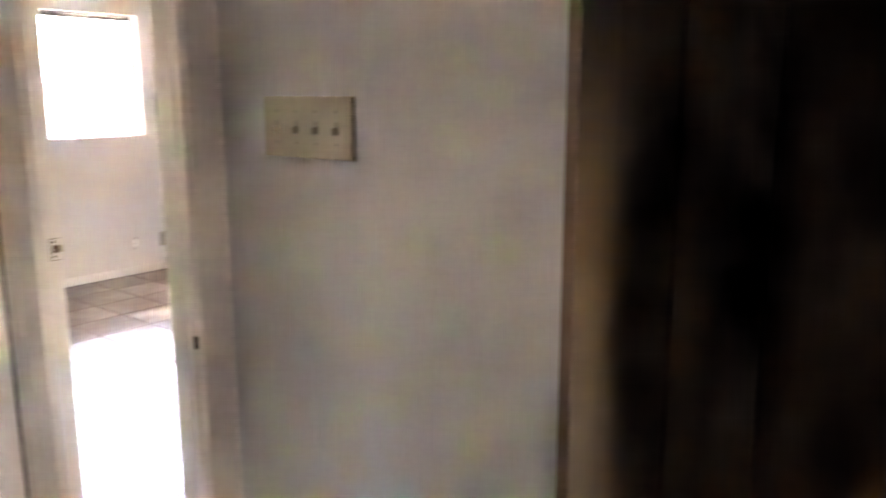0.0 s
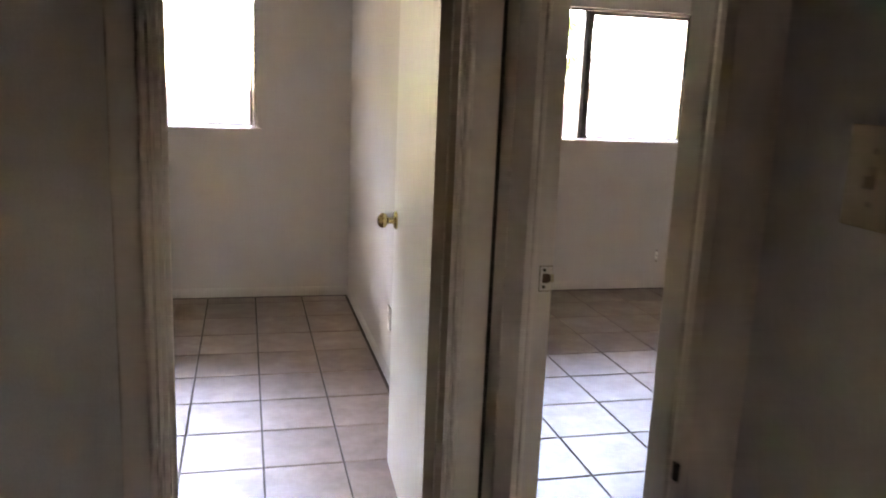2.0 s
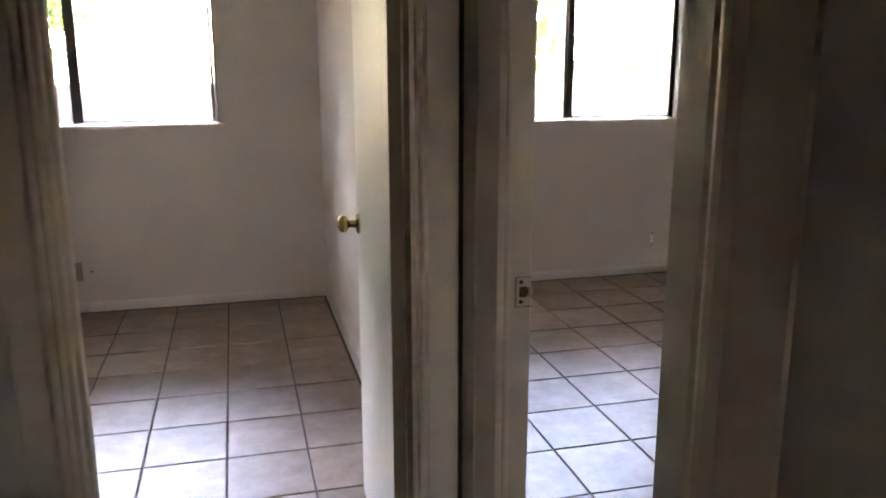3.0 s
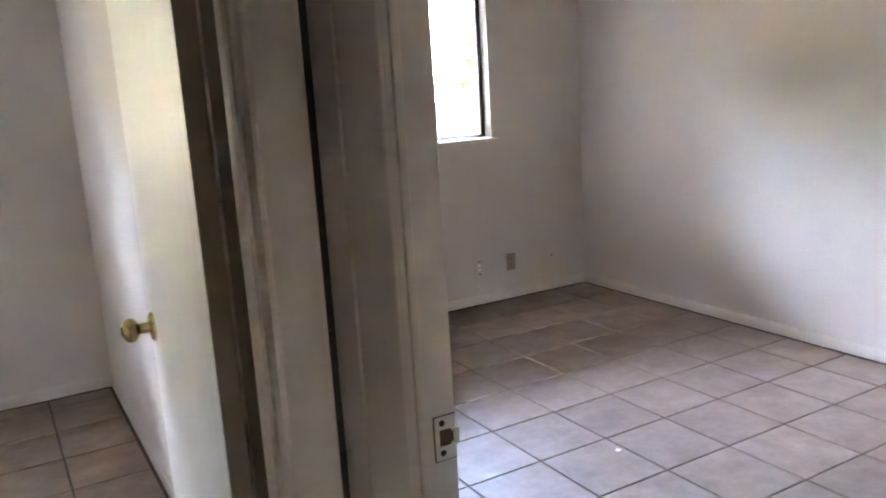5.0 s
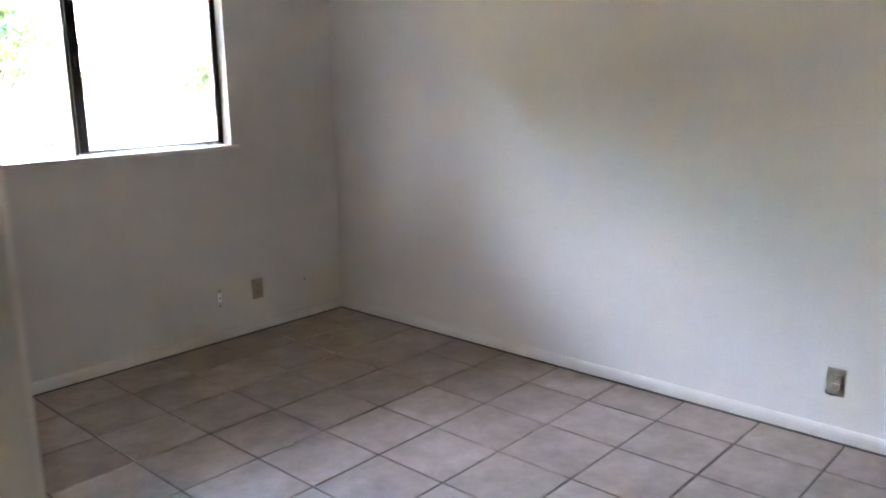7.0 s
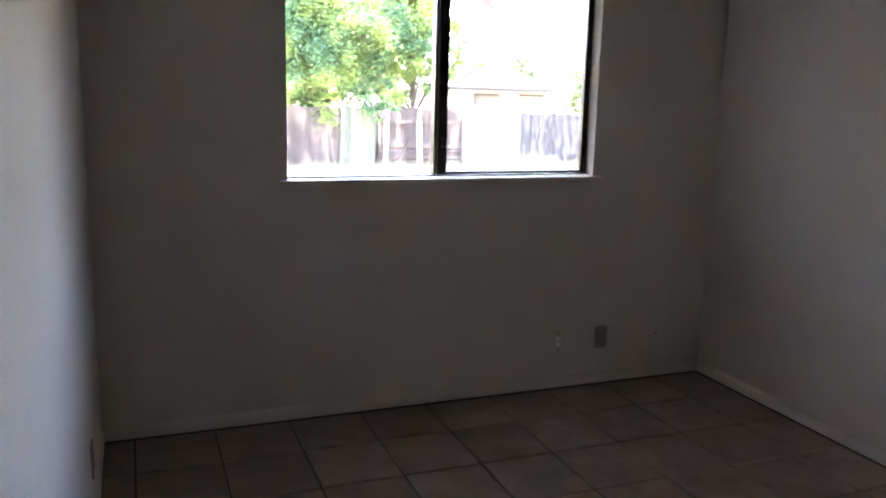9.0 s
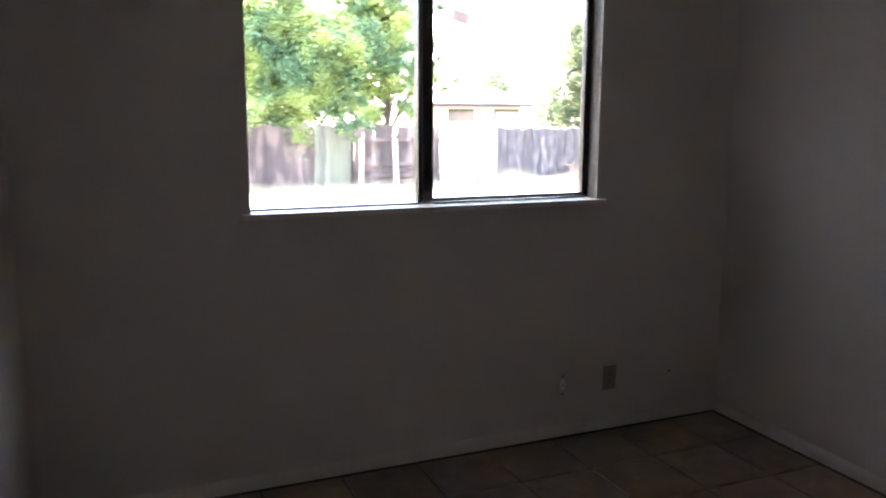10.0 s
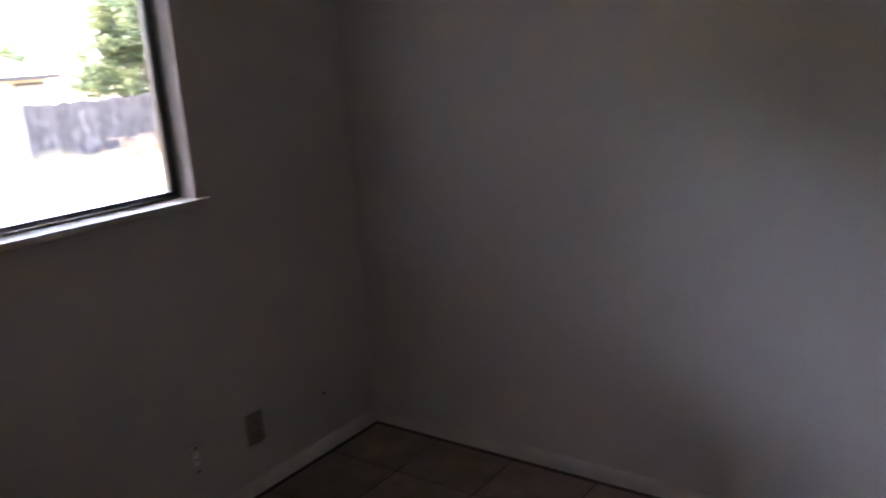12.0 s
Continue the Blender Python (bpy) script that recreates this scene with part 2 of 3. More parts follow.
def mesh_ob(name, bm, material, smooth=False):
    me = bpy.data.meshes.new(name)
    bm.to_mesh(me)
    bm.free()
    me.materials.append(material)
    if smooth:
        me.shade_smooth()
        me.set_sharp_from_angle(angle=radians(40))
    return new(name, me)


def part(name, bm, material, parent, label="", smooth=False):
    ob = mesh_ob(name, bm, material, smooth)
    ob.parent = parent
    return tagged(ob, label) if label else ob


# ---- the large structure ----
H = 2.44                       # ceiling
HX = 0.03                    # corridor face of the wall with the second doorway
BX0, BX1 = 0.17, 3.256         # second room
AX0, AX1 = -3.0, 0.02          # first room
WY = 3.482                     # inner face of the window wall
AY = 0.10                      # corridor face of the wall with the first doorway
A_L, A_R = -0.869, -0.136      # first doorway
B_N, B_F = -0.716, 0.0         # second doorway, near and far jamb
DOOR_H = 2.04
WZ0, WZ1 = 1.10, 2.02
B_W0, B_W1 = 0.97, 2.505
A_W0, A_W1 = -2.13, -0.593
A_Z0 = WZ0 + 0.02
EXT = WY + 0.145


def wall(name, *specs, material=None, label="smooth off-white painted plaster wall"):
    return tagged(mesh_ob(name, boxes(*specs), material or M_WALL), label, "wall", kind="structure")


wall("wall_north",
     (AX0 - 0.12, A_W0, WY, EXT, 0, H), (A_W1, B_W0, WY, EXT, 0, H), (B_W1, BX1 + 0.12, WY, EXT, 0, H),
     (A_W0, A_W1, WY, EXT, 0, A_Z0), (A_W0, A_W1, WY, EXT, WZ1, H), (B_W0, B_W1, WY, EXT, 0, WZ0), (B_W0, B_W1, WY, EXT, WZ1, H),
     label="off-white painted wall with two sliding windows")
wall("wall_partition", (AX1, 0.10, AY + 0.115, 0.25, 0, H), (AX1, BX0, 0.25, WY, 0, H), label="off-white painted partition wall between the two rooms")
wall("wall_door_1", (-3.32, A_L, AY, AY + 0.115, 0, H), (A_L, A_R + 0.0405, AY, AY + 0.115, DOOR_H, H), (A_R + 0.0405, HX, AY, AY + 0.115, 0, H),
     label="off-white corridor end wall with a doorway")
wall("wall_door_2", (HX, 0.10, B_F, AY + 0.115, 0, H), (HX, 0.10, B_N, B_F, DOOR_H, H),
     (HX, 0.10, -1.775, B_N, 0, H), label="off-white corridor side wall with a doorway")
wall("wall_east", (BX1, BX1 + 0.12, -1.17, WY, 0, H), label="off-white painted wall lit by the window")
wall("wall_room_south", (0.10, BX1, -1.17, -1.05, 0, H))
wall("wall_west", (AX0 - 0.12, AX0, AY + 0.115, WY, 0, H))
wall("wall_corridor_west", (-3.32, -3.2, -6.0, AY, 0, H))
wall("wall_corridor_south", (-3.32, -0.55, -6.12, -6.0, 0, H), (-0.25, 0.10, -6.12, -6.0, 0, H), (-0.55, -0.25, -6.12, -6.0, 0, 1.2), (-0.55, -0.25, -6.12, -6.0, 1.48, H))
wall("wall_corridor_east", (HX, 0.10, -6.0, -2.62, 0, H), (HX, 0.10, -2.62, -1.80, 2.06, H), label="off-white corridor side wall beside a dark closet")
# assumed closet walls, added so passage light stays off the dark opening
wall("wall_closet_north", (0.10, 1.3, -1.72, -1.60, 0, H), material=M_DARKWOOD, label="dark brown wall added to keep light out of the closet opening")
wall("wall_closet_east", (1.2, 1.3, -2.74, -1.72, 0, H), material=M_DARKWOOD, label="dark brown wall added to keep light out of the closet opening")
wall("wall_closet_south", (0.10, 1.2, -2.74, -2.62, 0, H), material=M_DARKWOOD, label="dark brown wall added to keep light out of the closet opening")


def ceiling(name, *s):
    return tagged(mesh_ob(name, boxes(s), M_CEIL), "off-white lightly textured ceiling", "ceiling", kind="structure")


ceiling("ceiling", AX0 - 0.32, BX1 + 0.12, -6.12, EXT, H, H + 0.016)
# unseen overhang, its depth chosen to block direct sun at the north windows
roof = tagged(mesh_ob("sun_blocking_roof", boxes((AX0 - 0.8, BX1 + 0.8, -6.8, EXT + 0.48, H + 0.02, H + 0.20)), M_FASCIA), "brown unseen roof overhang, added to keep sun out of the windows", "roof", kind="structure")

floor = tagged(mesh_ob("floor", boxes((AX0 - 0.32, BX1 + 0.12, -6.12, EXT, -0.14, -0.0055)), M_GROUT), "beige ceramic tile floor with dark grout joints", "floor", kind="structure")


# baseboards: low rounded strips with a dark gap to the tiles
def baseboard(x0, y0, x1, y1, side):
    """A strip along a wall from (x0, y0) to (x1, y1); side is the way into the room."""
    bm = bmesh.new()
    d = Vector((x1 - x0, y1 - y0, 0)).normalized()
    s = Vector((*side, 0))
    prof = [(0.0, 0.009), (0.010, 0.009), (0.0105, 0.030), (0.0085, 0.046), (0.004, 0.058), (0.0, 0.064)]
    ends = []
    for p in (Vector((x0, y0, 0)), Vector((x1, y1, 0))):
        ends.append([bm.verts.new(p + s * a + Vector((0, 0, z))) for a, z in prof])
    k = len(prof)
    for i in range(k):
        bm.faces.new((ends[0][i], ends[0][(i + 1) % k], ends[1][(i + 1) % k], ends[1][i]))
    bm.faces.new(ends[0]), bm.faces.new(ends[1][::-1])
    bmesh.ops.recalc_face_normals(bm, faces=bm.faces[:])
    return tagged(mesh_ob("baseboard", bm, M_WALL), "low off-white painted baseboard along the wall", "baseboard", kind="structure")


baseboard(BX0, WY, BX1, WY, (0, -1))
baseboard(BX1, -1.05, BX1, WY - 0.013, (-1, 0))
baseboard(BX0, 0.25, BX0, WY - 0.013, (1, 0))
baseboard(AX0, WY, AX1, WY, (0, -1))
baseboard(AX1, 0.22, AX1, WY - 0.013, (-1, 0))
baseboard(0.12, -1.05, BX1 - 0.013, -1.05, (0, 1))
baseboard(HX, -1.775, HX, -0.945, (-1, 0))

# ---- doorways ----


def casing_profile(u0, u1, depth, bead_at_u0=True):
    """Outline (u, d) of a casing board from u0 to u1 with a double bead along its inner edge."""
    w = u1 - u0
    pts = [(0, 0), (0, 0.6), (0.02, 0.85), (0.06, 1.0), (0.10, 0.85), (0.12, 0.42), (0.15, 0.40), (0.175, 0.8), (0.23, 1.0), (0.29, 0.9), (0.335, 0.5), (0.36, 0.45), (0.93, 0.45), (0.98, 0.4), (1, 0.3), (1, 0)]
    if not bead_at_u0:
        pts = [(1 - a, d) for a, d in pts]
    return [(u0 + w * a, depth * d) for a, d in pts]


door_1 = tagged(empty("door_1"), "off-white painted flush door, standing open into the room", "door", kind="structure")
part("casing", extrude_profile([(u, AY - d) for u, d in casing_profile(A_L - 0.096, A_L + 0.004, 0.019, False)], 0, DOOR_H + 0.06), M_TRIM, door_1)
part("casing", extrude_profile([(u, AY - d) for u, d in casing_profile(A_R - 0.004, -0.033, 0.022, True)], 0, DOOR_H + 0.06), M_TRIM, door_1)
part("head_casing", boxes((A_L + 0.004, A_R - 0.004, AY - 0.014, AY, DOOR_H - 0.004, DOOR_H + 0.06), bevel=0.003), M_TRIM, door_1)
part("jamb", boxes((A_L - 0.004, A_L + 0.016, AY + 0.001, AY + 0.116, 0, DOOR_H), bevel=0.002), M_TRIM, door_1)
part("jamb", boxes((A_R + 0.026, A_R + 0.040, AY + 0.001, AY + 0.114, 0, DOOR_H), (A_R + 0.001, A_R + 0.0262, AY + 0.090, AY + 0.108, 0, DOOR_H - 0.021), bevel=0.001), M_EDGE, door_1, "brown hinge jamb")
part("head_jamb", boxes((A_L + 0.016, A_R + 0.026, AY + 0.001, AY + 0.116, DOOR_H - 0.02, DOOR_H - 0.0005), bevel=0.002), M_TRIM, door_1)
part("stop", boxes((A_L + 0.016, A_L + 0.028, AY + 0.035, AY + 0.07, 0, DOOR_H - 0.02), bevel=0.003), M_TRIM, door_1)

# the open leaf, in its own frame: hinge edge at the origin, running along +x
LEAF_W, LEAF_T = 0.74, 0.036
leaf = part("leaf", boxes((0, LEAF_W, 0, LEAF_T, 0.012, 2.025), bevel=0.002), M_DOOR, door_1)
leaf.matrix_local = pose(A_R + 0.007, AY + 0.118, 0, 0, 0, 87.6)
part("paint_patch", boxes((0.001, 0.030, LEAF_T, LEAF_T + 0.0007, 1.66, 2.02), bevel=0.0002), M_WHITE_PL, leaf, "brighter unmatched paint patch by the top hinge")
part("edge", boxes((-0.0012, 0.0, 0.0015, LEAF_T - 0.0015, 0.014, 2.023)), M_EDGE, leaf, "bare brown wooden door edge")
knob_m = pose(LEAF_W - 0.062, LEAF_T, 0.975, -90, 0, 0)
bm = lathe(bmesh.new(), [(0.033, 0.0), (0.033, 0.004), (0.027, 0.009), (0.013, 0.012), (0.0115, 0.03), (0.017, 0.034), (0.0255, 0.041), (0.0275, 0.050), (0.0255, 0.059), (0.019, 0.0655), (0.008, 0.067)], knob_m, 28)
knob = part("knob", bm, M_BRASS, leaf, "polished brass round door knob", True)
part("button", lathe(bmesh.new(), [(0.0125, 0.0655), (0.0125, 0.0685), (0.011, 0.0700), (0.003, 0.0703)], knob_m, 20), M_BUTTON, knob, "dark lock button", True)
bm = lathe(bmesh.new(), [(0.033, 0.0), (0.033, 0.004), (0.027, 0.009), (0.013, 0.012), (0.0115, 0.03), (0.017, 0.034), (0.0255, 0.041), (0.0275, 0.050), (0.0255, 0.059), (0.019, 0.0655), (0.008, 0.067)],
           pose(LEAF_W - 0.062, 0, 0.975, 90, 0, 0), 28)
part("knob", bm, M_BRASS, leaf, "polished brass round door knob", True)
for hz in (0.37, 1.75):
    bm = boxes((-0.0035, -0.0014, 0.003, 0.034, hz - 0.045, hz + 0.045), bevel=0.0006)
    rod(bm, (-0.004, -0.004, hz - 0.045), (-0.004, -0.004, hz + 0.045), 0.0055)
    for k in (-0.03, 0.0, 0.03):
        rod(bm, (-0.0035, 0.018 + 0.006 * (1 if k else -1), hz + k), (-0.001, 0.018 + 0.006 * (1 if k else -1), hz + k), 0.0038)
    part("hinge", bm, M_STEEL, leaf, "paint-smeared brass butt hinge")

door_2 = tagged(empty("door_2"), "off-white painted doorway with worn trim, without a door", "doorway", kind="structure")
far = [(HX, AY - 0.002), (-0.020, AY - 0.002), (-0.0215, AY - 0.010), (-0.0185, 0.080), (-0.0055, 0.056), (-0.0020, 0.0545), (-0.0024, 0.0505), (-0.0035, 0.0475), (0.0215, -0.0115), (0.024, -0.0150), (0.026, -0.0155), (HX, -0.0155)]
# dark strip laid on the wall as the shade of the joint between the trims
part("gap_shade", boxes((-0.0328, -0.0203, AY - 0.0025, AY - 0.0005, 0, DOOR_H + 0.05)), M_HOLE, door_2, "dark strip standing in for the shade between the two door trims")
part("casing", extrude_profile(far, 0, DOOR_H + 0.06), M_TRIM, door_2)
near = [(B_N + 0.004 - u * 0.172, d) for u, d in ((0, 0), (0, 0.012), (0.02, 0.016), (0.42, 0.018), (0.46, 0.013), (0.50, 0.008), (0.64, 0.008), (0.68, 0.030), (0.72, 0.043), (0.80, 0.048), (0.86, 0.045), (0.92, 0.034), (1.28, 0.005), (1.30, 0))]
part("casing", extrude_profile([(HX - d, y) for y, d in near], 0, DOOR_H + 0.06), M_TRIM, door_2)
part("head_casing", boxes((HX - 0.014, HX, B_N + 0.004, B_F - 0.004, DOOR_H - 0.004, DOOR_H + 0.06), bevel=0.003), M_TRIM, door_2)
jamb_far = part("jamb", boxes((HX - 0.001, 0.1005, B_F - 0.016, B_F + 0.004, 0, DOOR_H), bevel=0.002), M_TRIM, door_2)
part("jamb", boxes((HX - 0.001, 0.1005, B_N - 0.004, B_N + 0.016, 0, DOOR_H), bevel=0.002), M_TRIM, door_2)
part("head_jamb", boxes((HX - 0.001, 0.1005, B_N + 0.016, B_F - 0.016, DOOR_H - 0.02, DOOR_H), bevel=0.002), M_TRIM, door_2)
part("stop", boxes((HX + 0.008, 0.052, B_F - 0.024, B_F - 0.016, 0, DOOR_H - 0.02), bevel=0.004), M_TRIM, door_2)
part("room_casing", boxes((0.1005, 0.112, B_F + 0.012, B_F + 0.072, 0, DOOR_H + 0.06), bevel=0.003), M_TRIM, door_2)
part("room_casing", boxes((0.1005, 0.114, B_N - 0.064, B_N + 0.004, 0, DOOR_H + 0.06), bevel=0.003), M_TRIM, door_2)
# strike plate with its latch hole and two screws
sy = B_F - 0.016
strike = part("strike_plate", boxes((0.066, 0.099, sy - 0.0026, sy - 0.0002, 0.952, 1.016), bevel=0.0008), M_TRIM, door_2, "paint-covered metal strike plate")
part("rim", boxes((0.0645, 0.0995, sy - 0.0014, sy - 0.0001, 0.9505, 1.0175)), M_HOLE, strike)
for z in (0.963, 1.007):
    part("screw", rod(bmesh.new(), (0.077, sy - 0.0036, z), (0.077, sy - 0.002, z), 0.0045), M_HOLE, strike)
part("latch_hole", boxes((0.073, 0.091, sy - 0.0034, sy - 0.002, 0.973, 0.997), (0.088, 0.0965, sy - 0.0036, sy - 0.0022, 0.977, 0.993), bevel=0.0006), M_RUST, strike, "rust-brown latch hole")
part("lip", boxes((0.094, 0.104, sy - 0.004, sy - 0.0015, 0.974, 0.996), bevel=0.0008), M_STEEL, strike)
# chipped gouge in the near casing
part("gouge", boxes((HX - 0.0490, HX - 0.0425, -0.864, -0.852, 0.872, 0.902), bevel=0.0015), M_HOLE, door_2, "dark chipped gouge in the trim")

# dark-stained closet doorway at the end of the switch wall
door_3 = tagged(empty("door_3"), "dark brown stained wooden closet doorway with panels", "doorway", kind="structure")
part("jamb", boxes((HX - 0.012, 0.135, -1.798, -1.776, 0, H - 0.02), bevel=0.003), M_DARKWOOD, door_3)
part("panel", boxes((0.11, 0.52, -1.745, -1.722, 0.012, 2.2), bevel=0.003), M_DARKWOOD, door_3)
part("panel", boxes((0.524, 1.18, -1.745, -1.722, 0.012, 2.2), bevel=0.003), M_DARKWOOD, door_3)

# ---- windows ----


def window(name, x0, x1, z0, label):
    """A two-pane sliding window in dark aluminium: fixed light, sliding sash, stool and lined opening."""
    w = tagged(empty(name), label, "window", kind="structure")
    y = WY + 0.075
    mid = x1 - 0.785
    f = 0.014
    part("window_frame", boxes((x0, x1, y, y + 0.06, z0, z0 + 0.016), (x0, x1, y, y + 0.06, WZ1 - f, WZ1),
                               (x0, x0 + 0.012, y, y + 0.06, z0 + 0.016, WZ1 - f), (x1 - f, x1, y, y + 0.06, z0 + 0.016, WZ1 - f), bevel=0.002), M_BRONZE, w)
    sash = part("sash", boxes((mid - 0.03, mid + 0.018, y - 0.012, y + 0.012, z0 + 0.018, WZ1 - f - 0.002),
                              (x1 - f - 0.022, x1 - f - 0.002, y - 0.006, y + 0.018, z0 + 0.018, WZ1 - f - 0.002),
                              (mid + 0.018, x1 - f - 0.022, y - 0.006, y + 0.018, z0 + 0.018, z0 + 0.034),
                              (mid + 0.018, x1 - f - 0.022, y - 0.006, y + 0.018, WZ1 - f - 0.03, WZ1 - f - 0.002), bevel=0.002), M_BRONZE, w)
    part("pane", boxes((mid + 0.019, x1 - f - 0.021, y + 0.004, y + 0.008, z0 + 0.034, WZ1 - f - 0.03)), M_GLASS, sash, "clear window glass")
    for lz in (z0 + 0.15, z0 + 0.44, z0 + 0.73):
        part("latch", boxes((mid - 0.012, mid + 0.004, y - 0.026, y - 0.0125, lz, lz + 0.045), bevel=0.003), M_BRONZE, sash)
    part("mullion", boxes((mid - 0.045, mid - 0.031, y + 0.0, y + 0.05, z0 + 0.0165, WZ1 - f - 0.0005), bevel=0.002), M_BRONZE, w)
    pane = part("pane", boxes((x0 + 0.013, mid - 0.046, y + 0.036, y + 0.040, z0 + 0.0165, WZ1 - f - 0.0005)), M_GLASS, w, "clear window glass")
    for o in w.children_recursive:
        if o.name.startswith("pane"):
            o.visible_shadow = False
    sill = boxes((x0 - 0.035, x1 + 0.035, WY - 0.034, WY - 0.0005, z0 - 0.012, z0 + 0.010), bevel=0.004)
    box(sill, x0 + 0.001, x1 - 0.001, WY - 0.0005, y - 0.001, z0, z0 + 0.010)
    part("window_sill", sill, M_TRIM, w, "white painted wooden sill")
    return w


def add_fill_window(x0, x1, y, z0, z1):
    """An unseen window added to light the passage from its far end: one pane in a painted frame."""
    w = tagged(empty("fill_window_3"), "small unseen window with a painted frame, added to light the passage", "window", kind="structure")
    part("window_frame", boxes((x0, x1, y, y + 0.05, z0, z0 + 0.03), (x0, x1, y, y + 0.05, z1 - 0.03, z1), (x0, x0 + 0.03, y, y + 0.05, z0 + 0.03, z1 - 0.03), (x1 - 0.03, x1, y, y + 0.05, z0 + 0.03, z1 - 0.03), bevel=0.003), M_TRIM, w)
    part("pane", boxes((x0 + 0.03, x1 - 0.03, y + 0.02, y + 0.024, z0 + 0.03, z1 - 0.03)), M_GLASS, w).visible_shadow = False


add_fill_window(-0.55, -0.25, -6.08, 1.2, 1.48)
window("window_1", A_W0, A_W1, A_Z0, "sliding window with dark aluminium frame and white sill")
window("window_2", B_W0, B_W1, WZ0, "sliding window with dark aluminium frame looking onto the yard")

# ---- electrical plates ----


def switch_plate():
    """Four-gang toggle switch plate on the corridor wall, facing -x."""
    y0, y1, z0, z1 = -1.334, -1.082, 1.318, 1.436
    t = tagged(empty("switch_plate", HX, (y0 + y1) / 2, z0), "beige plastic four-gang switch plate on the wall", "light switch")
    cx, cy, cz = HX, (y0 + y1) / 2, z0
    part("plate", boxes((-0.008, 0.0, y0 - cy, y1 - cy, 0, z1 - z0), bevel=0.003), M_BEIGE, t)
    step = (y1 - y0) / 4.55
    for k in range(4):
        yy = (k - 1.5) * step
        zc = (z1 - z0) / 2
        part("slot", boxes((-0.0095, -0.0078, yy - 0.0055, yy + 0.0055, zc - 0.013, zc + 0.013), bevel=0.0006), M_BEIGE_DARK, t)
        bm = boxes((-0.019, -0.0092, yy - 0.0042, yy + 0.0042, zc - 0.012, zc + 0.002), bevel=0.0015)
        part("toggle", bm, M_BEIGE_DARK, t)
        for dz in (0.030, -0.030):
            part("screw", rod(bmesh.new(), (-0.0095, yy, zc + dz), (-0.0075, yy, zc + dz), 0.0036), M_BEIGE_DARK, t)
    return t


switch_plate()


def outlet(m, label, material=M_OUTLET, width=0.072, height=0.116):
    """Duplex outlet in its own frame: back on y = 0, facing -y, centre of base at the origin."""
    t = tagged(empty("wall_outlet"), label, "outlet")
    part("plate", boxes((-width / 2, width / 2, -0.006, 0.0, 0, height), bevel=0.0025), material, t)
    for z in (height / 2 - 0.0195, height / 2 + 0.0195):
        part("socket", boxes((-0.0165, 0.0165, -0.0085, -0.005, z - 0.0135, z + 0.0135), bevel=0.003), material, t)
        part("slots", boxes((-0.008, -0.0055, -0.0092, -0.0082, z - 0.002, z + 0.007), (0.0055, 0.008, -0.0092, -0.0082, z - 0.002, z + 0.007), (-0.002, 0.002, -0.0092, -0.0082, z - 0.009, z - 0.005)), M_HOLE, t)
    part("screw", rod(bmesh.new(), (0, -0.0075, height / 2), (0, -0.0055, height / 2), 0.003), M_STEEL, t)
    t.matrix_basis = m
    return t


outlet(pose(2.613, WY, 0.197), "beige plastic wall outlet low beside the corner")
outlet(pose(BX1, 0.457, 0.195, 0, 0, -90), "beige plastic wall outlet low on the side wall")
outlet(pose(BX0, 2.76, 0.20, 0, 0, 90), "beige plastic wall outlet low on the partition wall")
outlet(pose(-1.476, WY, 0.20), "beige plastic wall outlet below the window")
outlet(pose(AX1, 1.832, 0.27, 0, 0, -90), "white plastic wall outlet low on the partition wall", M_WHITE_PL)


def jack_plate(x):
    t = tagged(empty("jack_plate", x, WY, 0.195), "painted-over jack plate with a small white insert", "jack plate")
    part("plate", boxes((-0.035, 0.035, -0.004, 0.0, 0, 0.114), bevel=0.002), M_WALL, t)
    part("jack", boxes((-0.011, 0.011, -0.0062, -0.003, 0.035, 0.085), bevel=0.0015), M_WHITE_PL, t, "small white jack insert")
    for z in (0.014, 0.057, 0.1):
        part("screw", rod(bmesh.new(), (0, -0.0072, z), (0, -0.0035, z), 0.0046), M_HOLE, t)
    return t


jack_plate(2.356)
hole = mesh_ob("nail_hole", rod(bmesh.new(), (2.963, WY - 0.0015, 0.245), (2.963, WY - 0.0001, 0.245), 0.006), M_HOLE)
tagged(hole, "small dark screw hole in the wall", "hole")
hole = mesh_ob("nail_hole", rod(bmesh.new(), (-1.391, WY - 0.0015, 0.255), (-1.391, WY - 0.0001, 0.255), 0.006), M_HOLE)
tagged(hole, "small dark screw hole in the wall", "hole")

# ---- the yard ----


def ground_z(y):
    return -0.22 - 0.024 * max(0.0, y - 4)


bm = bmesh.new()
yrows = [-400, -60, -5, 4] + [4 + 2 * k for k in range(1, 16)] + [50, 120, 400, 1500]
cols = [-1500, -300, -60] + [-24 + 3 * k for k in range(19)] + [60, 300, 1500]
grid = []
for yy in yrows:
    zz = ground_z(min(yy, 40))
    grid.append([bm.verts.new((xx, yy, zz + (0.05 * noise.noise(Vector((xx * 0.3, yy * 0.3, 0))) if 5 < yy < 40 and abs(xx) < 40 else 0))) for xx in cols])
for a, b in zip(grid, grid[1:]):
    for i in range(len(cols) - 1):
        bm.faces.new((a[i], a[i + 1], b[i + 1], b[i]))
tagged(mesh_ob("ground", bm, M_GRASS, True), "sun-bleached dry lawn sloping away from the house", "lawn", kind="structure")


# fence of upright boards: every board an object, four shared shapes
FY = 22.0


